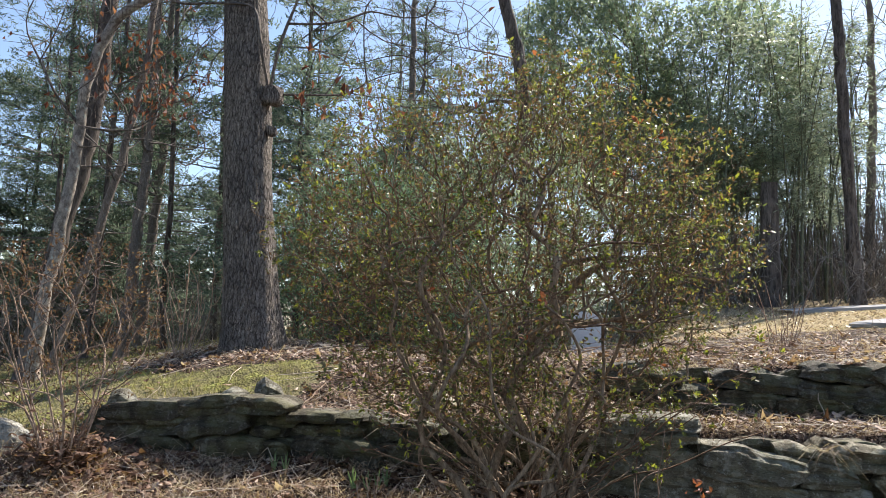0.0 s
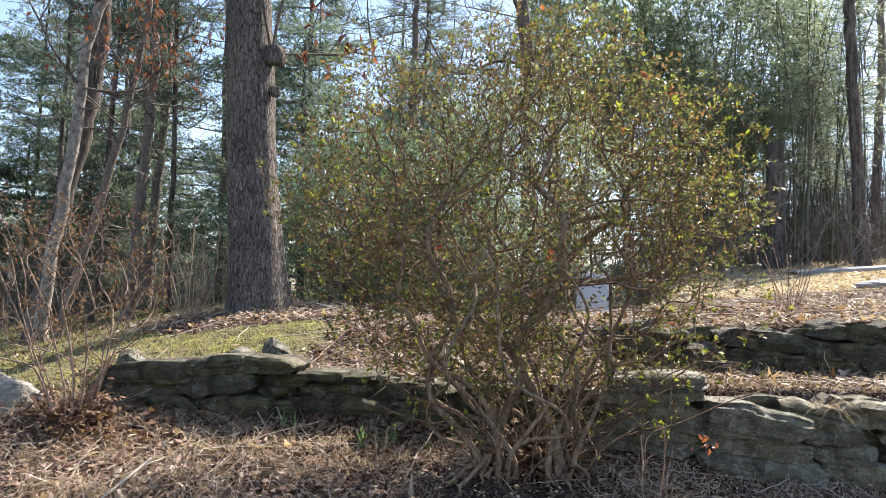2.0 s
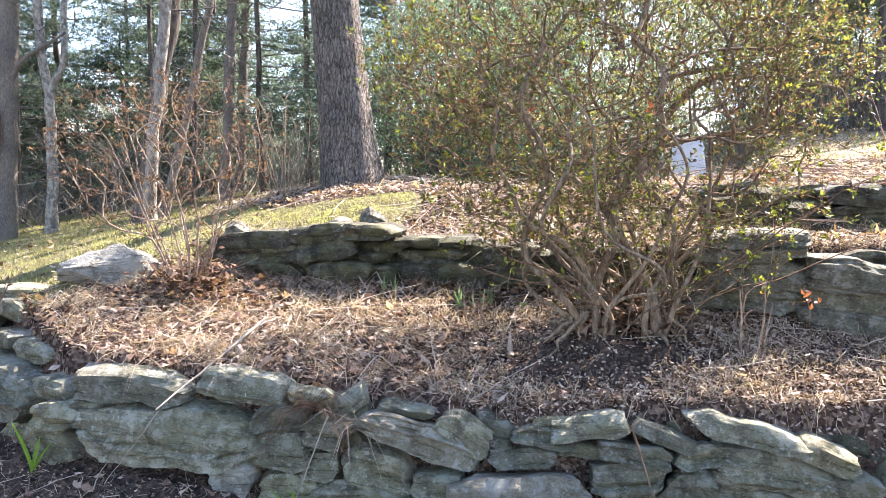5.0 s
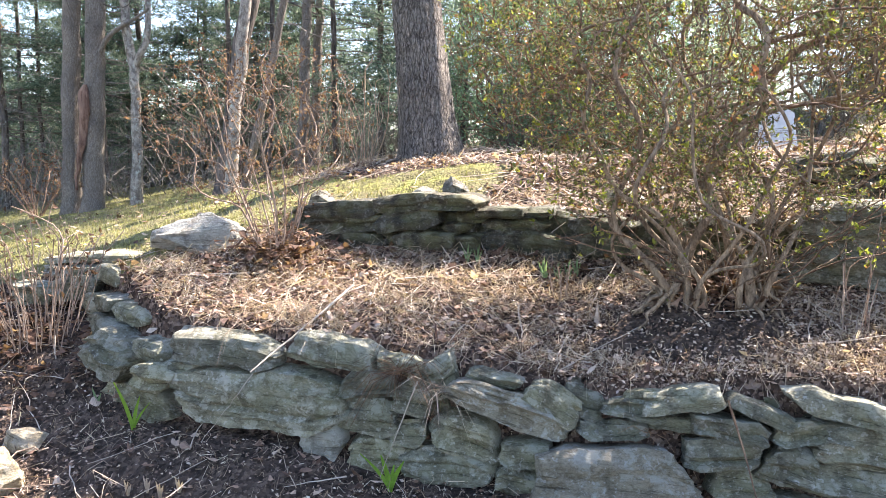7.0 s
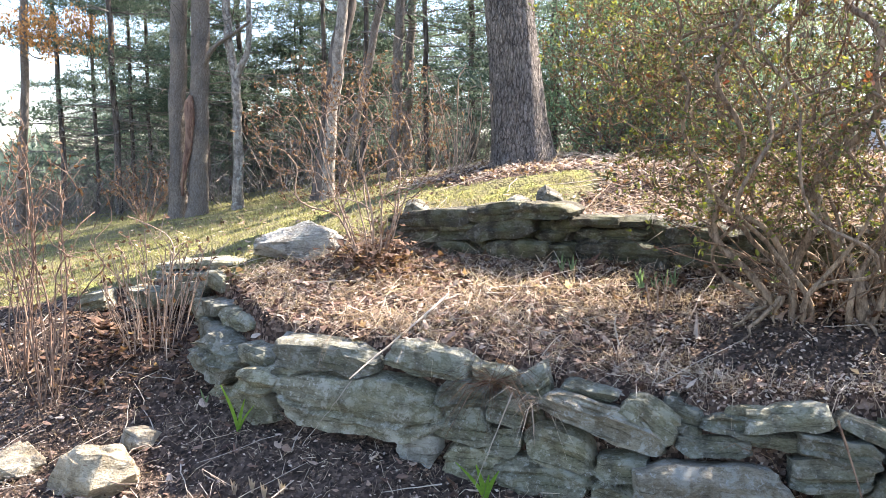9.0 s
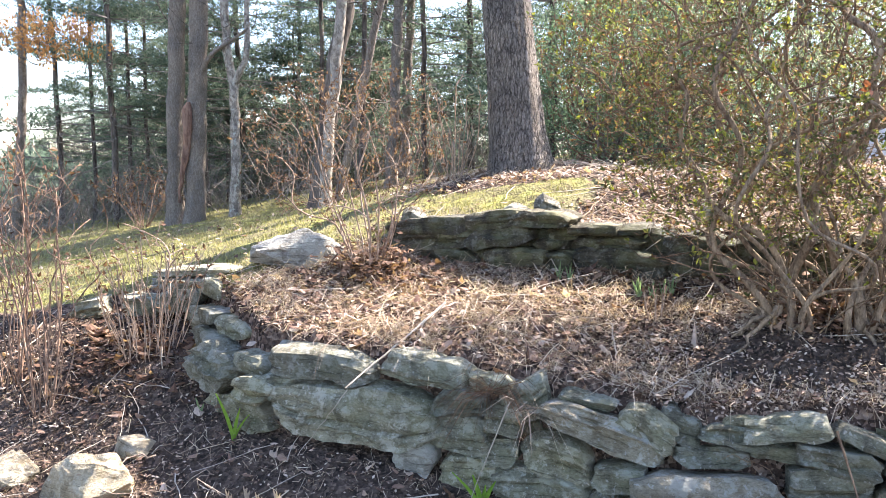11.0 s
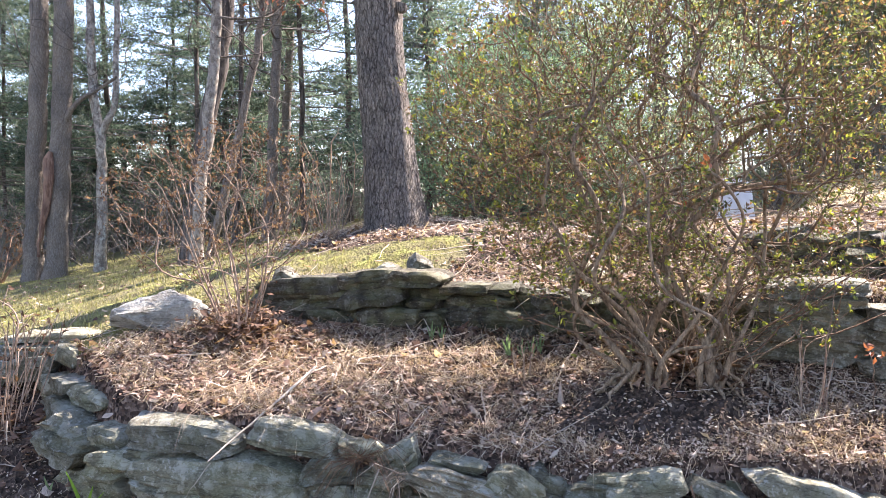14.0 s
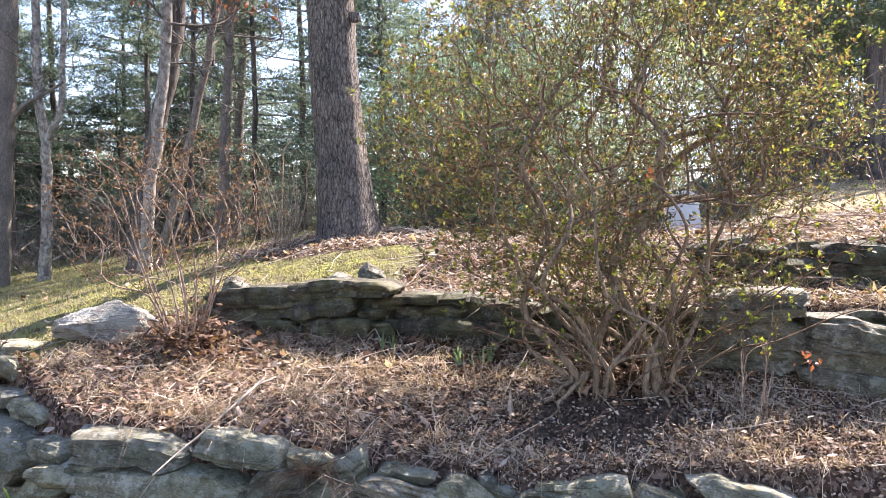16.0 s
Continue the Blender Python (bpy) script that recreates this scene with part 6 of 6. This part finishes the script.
lr = np.random.default_rng(40)
FRONTF = lambda x: steps(x, FRONT)
# thins litter to dark soil in an ellipse that deepens the shrub's painted shadow
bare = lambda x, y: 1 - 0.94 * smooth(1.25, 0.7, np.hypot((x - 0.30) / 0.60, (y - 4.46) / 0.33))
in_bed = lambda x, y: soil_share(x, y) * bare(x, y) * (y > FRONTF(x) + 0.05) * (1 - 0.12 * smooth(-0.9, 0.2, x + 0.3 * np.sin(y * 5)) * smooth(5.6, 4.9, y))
below = lambda x, y: (y < FRONTF(x) - 0.05) * (0.6 + 0.3 * (x > -2.5) * (y > 3.6))
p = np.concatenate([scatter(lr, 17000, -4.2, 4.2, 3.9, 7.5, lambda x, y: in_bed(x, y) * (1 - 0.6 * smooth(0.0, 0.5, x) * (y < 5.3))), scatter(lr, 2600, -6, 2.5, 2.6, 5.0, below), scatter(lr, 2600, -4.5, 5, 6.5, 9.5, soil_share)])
pl = Pile()
lobed_leaves(pl, p + (0, 0, 0.02), 0.014 + 0.055 * lr.random(len(p)) ** 2, lr)
tagged(part("fallen_leaves", pl, LITTER), "curled brown fallen leaves over the beds", "leaves", kind="stuff")
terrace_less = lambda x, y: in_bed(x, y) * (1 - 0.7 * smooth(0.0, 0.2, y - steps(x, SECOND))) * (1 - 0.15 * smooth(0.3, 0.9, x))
def clumped(x, y):
    k = np.array([noise.noise(Vector((a * 3.1, b * 3.7, 5.0))) + 0.7 * noise.noise(Vector((a * 9.0, b * 9.0, 2.0))) for a, b in zip(x, y)])
    return terrace_less(x, y) * (0.12 + 0.88 * smooth(-0.32, 0.18, k))


p = np.concatenate([scatter(lr, 82000, -4.0, 4.2, 3.85, 6.2, clumped), scatter(lr, 13000, -6, 2.5, 2.6, 5.0, below), scatter(lr, 5500, -4, 5, 6.0, 9.0, soil_share)])
n = len(p)
d = flat_dir(lr, n, 0.22) * ((0.025 + 0.13 * lr.random(n) ** 2 + 0.16 * (lr.random(n) < 0.05)) * (1 - 0.55 * smooth(-0.8, 0.1, p[:, 0]) * (p[:, 1] < 5.5)) * (1 - 0.35 * (p[:, 1] < FRONTF(p[:, 0]))))[:, None]
q = p + (0, 0, 0.018) + lr.normal(size=(n, 3)) * (0, 0, 0.008)
t = q + d
t[:, 2] = height(t[:, 0], t[:, 1]) + np.abs(lr.normal(size=n)) * 0.036 + 0.012
ok = np.abs(t[:, 2] - q[:, 2]) < 0.11
q, t, n = q[ok], t[ok], int(ok.sum())
pl = Pile()
blades(pl, q, t, lr.uniform(0.0015, 0.005, n), lr, lr.normal(size=(n, 3)) * 0.24 * np.linalg.norm(t - q, axis=1, keepdims=True) + (0, 0, 0.008))
tagged(part("straw", pl, STRAW), "pale dry straw and stalks strewn over the beds", "straw", kind="stuff")
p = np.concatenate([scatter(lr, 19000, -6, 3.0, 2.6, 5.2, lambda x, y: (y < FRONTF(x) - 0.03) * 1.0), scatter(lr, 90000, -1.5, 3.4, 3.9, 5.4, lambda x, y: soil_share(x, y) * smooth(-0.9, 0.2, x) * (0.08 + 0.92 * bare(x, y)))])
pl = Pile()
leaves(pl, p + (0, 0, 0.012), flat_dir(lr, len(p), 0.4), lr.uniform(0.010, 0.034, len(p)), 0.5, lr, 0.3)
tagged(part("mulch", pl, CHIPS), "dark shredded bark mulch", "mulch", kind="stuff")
# drifts of dark leaves under the bare stems
drift = lambda x, y: np.exp(-((x + 4.0) ** 2 / 0.4 + (y - 4.45) ** 2 / 0.10)) + np.exp(-((x + 2.3) ** 2 / 0.16 + (y - 5.02) ** 2 / 0.07)) + 0.35 * (x > -2.4) * np.exp(-(y - 5.35) ** 2 / 0.05) * soil_share(x, y)
p = scatter(lr, 7600, -5.2, 0.1, 3.8, 5.8, drift)
pl = Pile()
lobed_leaves(pl, p + (0, 0, 0.02) + lr.normal(size=p.shape) * (0, 0, 0.02), lr.uniform(0.03, 0.085, len(p)), lr)
tagged(part("leaf_drift", pl, BROWNLEAF), "dark brown leaves drifted under bare stems", "leaves", kind="stuff")
# twigs lying about
p = np.concatenate([scatter(lr, 420, -3.6, 4, 4.0, 6.5, in_bed), scatter(lr, 120, -6, 2.5, 2.8, 4.6, below), scatter(lr, 260, -3.5, 4, 6.5, 9, soil_share)])
pl = Pile()
for q in p:
    a, L = lr.uniform(0, 6.28), lr.uniform(0.15, 0.6)
    e = np.array((q[0] + math.cos(a) * L, q[1] + math.sin(a) * L, 0))
    e[2] = ground_z(e[0], e[1])
    if abs(e[2] - q[2]) > 0.35:
        continue
    tube(pl, line(q + (0, 0, 0.02), e + (0, 0, lr.uniform(0.015, 0.09)), 6, lr, 0.012), np.linspace(lr.uniform(0.002, 0.0055), 0.0015, 6), 4)
tagged(part("fallen_twigs", pl, BARESTICK), "fallen twigs and broken stalks on the ground", "twigs", kind="stuff")
pl = Pile()
for k in range(64):
    q = np.array((lr.uniform(-1.2, 3.2), lr.uniform(5.7, 7.6), 0))
    a, L = lr.normal() * 0.5 + (math.pi if lr.random() < 0.5 else 0) + lr.normal() * 0.6, lr.uniform(0.25, 0.75)
    e = q + np.array((math.cos(a) * L, math.sin(a) * L, 0))
    q[2], e[2] = ground_z(q[0], q[1]) + lr.uniform(0.02, 0.08), ground_z(e[0], e[1]) + lr.uniform(0.03, 0.16)
    if abs(q[2] - e[2]) < 0.3:
        tube(pl, line(q, e, 7, lr, 0.02), np.linspace(lr.uniform(0.004, 0.012), 0.002, 7), 5)
tagged(part("brush_pile", pl, TANSTEM), "cut branches and stalks strewn over the upper bed", "branches", kind="stuff")
# dead stalks hanging over the wall's edge
n = 110
x = lr.uniform(-2.6, 1.4, n)
p = np.stack([x, lr.uniform(4.0, 4.16, n), np.zeros(n)], -1)
p[:, 2] = height(p[:, 0], np.full(n, 4.15)) + 0.03
t = p + np.stack([lr.normal(size=n) * 0.08, -lr.uniform(0.12, 0.34, n), -lr.uniform(-0.02, 0.25, n)], -1)
pl = Pile()
blades(pl, p, t, lr.uniform(0.0015, 0.003, n), lr, np.stack([lr.normal(size=n) * 0.03, np.zeros(n), np.full(n, 0.03)], -1))
tagged(part("hanging_stalks", pl, STRAW), "dry stalks spilling over the wall stones", "straw", kind="stuff")
p = scatter(lr, 500, -9, -1.5, 4.8, 11, lambda x, y: cover(x, y)[0])
pl = Pile()
lobed_leaves(pl, p + (0, 0, 0.03), lr.uniform(0.03, 0.07, len(p)), lr)
tagged(part("lawn_leaves", pl, LITTER), "scattered brown leaves on the lawn", "leaves", kind="stuff")
# moss and short grass on the lawn
p = scatter(lr, 60000, -14, -1.2, 4.7, 14, lambda x, y: cover(x, y)[0] * np.clip(9 / (y * y) * 4, 0.1, 1.0))
n = len(p)
t = p + np.stack([lr.normal(size=n) * 0.014, lr.normal(size=n) * 0.014, lr.uniform(0.015, 0.05, n)], -1)
pl = Pile()
blades(pl, p, t, 0.006, lr)
tagged(part("lawn_grass", pl, GRASS), "thin mossy winter lawn with yellowed grass", "grass", kind="stuff")
p = scatter(lr, 16000, 0.5, 10, 8.5, 15, lambda x, y: cover(x, y)[1])
n = len(p)
t = p + np.stack([lr.normal(size=n) * 0.03, lr.normal(size=n) * 0.03, lr.uniform(0.008, 0.03, n)], -1)
pl = Pile()
blades(pl, p, t, 0.01, lr)
tagged(part("dry_turf", pl, STRAW), "dry tan winter turf on the rise", "grass", kind="stuff")


def stick(label, a, b, r, mat=BARESTICK, wob=0.008, n=12, name="stick"):
    pl = Pile()
    tube(pl, line(a, b, n, lr, wob), np.linspace(r, r * 0.45, n), 6)
    tagged(part(name, pl, mat, soft=True), label, "stick")


stick("long pale dead stalk lying over the wall edge", (-1.66, 4.42, 0.86), (-1.99, 3.70, 0.50), 0.009, wob=0.003)
stick("thin grey stalk hanging down the wall", (-1.98, 3.71, 0.49), (-2.27, 3.68, 0.10), 0.003)
stick("thin upright broken stem in the bed", (-0.61, 4.34, 0.52), (-0.66, 4.36, 0.80), 0.006)
stick("dark stick leaning on the wall stones", (0.40, 3.78, 0.50), (0.55, 3.66, 0.0), 0.006, TWIG, 0.002)
stick("pale twig leaning in front of the wall", (-1.10, 3.74, 0.50), (-1.28, 3.68, 0.0), 0.004, BARESTICK, 0.003)
stick("upright pale stalk beside the cut stems", (-3.62, 4.30, 0.06), (-3.64, 4.34, 0.46), 0.007, wob=0.002)
stick("bent tan twig on dark mulch", (-3.15, 3.62, 0.02), (-3.38, 3.30, 0.0), 0.005, TANSTEM, wob=0.03)
stick("bent tan twig on dark mulch", (-3.3, 3.25, -0.08), (-2.85, 3.35, -0.05), 0.004, TANSTEM, wob=0.02)


def sprout(label, x, y, blades_, mat, name="daffodil", spread=0.05, lift=0.0):
    ob = thing(name, label, "plant", (x, y, ground_z(x, y) + lift))
    for k, (tall, lean, wide, az) in enumerate(blades_):
        pl = Pile()
        s = np.linspace(0, 1, 7)
        ax, ay = math.cos(az), math.sin(az)
        w = wide * np.sin(np.clip(s * 2.4 + 0.5, 0, 3.1))
        c = np.stack([ax * lean * s ** 1.6 + ax * 0.01, ay * lean * s ** 1.6, tall * s - 0.02], -1)
        sx = np.stack([-ay * w - 0.3 * ax * w, ax * w, np.zeros(7)], -1)
        sx = np.stack([np.full(7, 1.0) * w, np.zeros(7), np.zeros(7)], -1)
        v = np.concatenate([c - sx, c + np.array((0, 0.004, 0)), c + sx])
        i = np.arange(6)
        pl.add(v, np.concatenate([np.stack([i, 7 + i, 8 + i, i + 1], -1), np.stack([7 + i, 14 + i, 15 + i, 8 + i], -1)]))
        part("leaf", pl, mat, ob, soft=True)


sprout("green daffodil shoot in dark mulch", -2.80, 3.86, [(0.30, -0.10, 0.014, 0.2), (0.22, 0.05, 0.012, 0.0), (0.18, 0.10, 0.009, 0.3)], DAFFODIL)
sprout("small pale daffodil shoot in dark mulch", -3.18, 4.08, [(0.12, -0.03, 0.010, 0.0), (0.09, 0.03, 0.009, 0.0)], BLUELEAF)
sprout("daffodil shoots at the foot of the wall", -1.24, 3.70, [(0.20, -0.16, 0.014, 0.0), (0.20, -0.05, 0.015, 0.0), (0.18, 0.07, 0.014, 0.0), (0.15, 0.02, 0.012, 0.5)], DAFFODIL)
for k, (dx, dy) in enumerate(((0, 0), (0.07, 0.02), (-0.10, 0.05), (-0.55, 0.12), (-0.62, 0.1), (-0.08, -0.02), (0.12, 0.06))):
    sprout("tuft of grey-green bulb leaves", -0.50 + dx, 5.14 + dy, [(0.14, -0.03, 0.006, 0), (0.17, 0.01, 0.006, 0), (0.13, 0.03, 0.006, 0), (0.15, 0.0, 0.005, 0.4)], BLUELEAF, "bulb_leaves")
for k in range(4):
    sprout("bulb shoots cut short in mulch", -2.55 + 0.09 * k, 3.42 + 0.03 * (k % 2), [(0.10, -0.02, 0.008, 0), (0.08, 0.02, 0.008, 0), (0.09, 0.0, 0.007, 0)], STRAW, "bulb_shoots")


def grass_clump(label, x, y, z, n, L, mat, seed_):
    rng = np.random.default_rng(seed_)
    a = rng.uniform(0, 6.28, n)
    p = np.stack([x + rng.normal(size=n) * 0.03, y + rng.normal(size=n) * 0.03, np.full(n, z)], -1)
    l = L * rng.uniform(0.5, 1.1, n)
    t = p + np.stack([np.cos(a) * l * 0.7, np.sin(a) * l * 0.6 - l * 0.25, -l * rng.uniform(-0.1, 0.7, n)], -1)
    pl = Pile()
    blades(pl, p, t, 0.003, rng, np.stack([np.zeros(n), np.zeros(n), l * 0.2], -1))
    tagged(part("grass_clump", pl, mat), label, "grass")


grass_clump("withered pale grass tuft hanging over stones", 2.20, 4.64, 1.26, 50, 0.26, STRAW, 51)
grass_clump("dead stalks hanging over the wall face", -1.22, 3.86, 0.52, 110, 0.42, BROWNLEAF, 52)
grass_clump("dead stalks hanging over the wall face", -1.0, 3.84, 0.44, 50, 0.36, STRAW, 53)
grass_clump("dead stalks caught between wall stones", 0.05, 3.82, 0.30, 14, 0.20, BROWNLEAF, 54)
# one red leaf cluster by the right-hand stones
rl = np.random.default_rng(61)
seedling = thing("seedling", "small seedling with red leaves before the stones", "plant")
pl = Pile()
q = np.array((1.42, 4.5, 1.04)) + rl.normal(size=(11, 3)) * 0.024
leaves(pl, q, rl.normal(size=(11, 3)), 0.045, 0.6, rl)
tagged(part("red_foliage", pl, REDLEAF, seedling), kind="stuff")
pl = Pile()
tube(pl, line((1.46, 4.52, ground_z(1.46, 4.52) - 0.02), (1.42, 4.5, 1.05), 8, rl, 0.01), np.linspace(0.004, 0.002, 8), 5)
part("stem", pl, TWIG, seedling, soft=True)
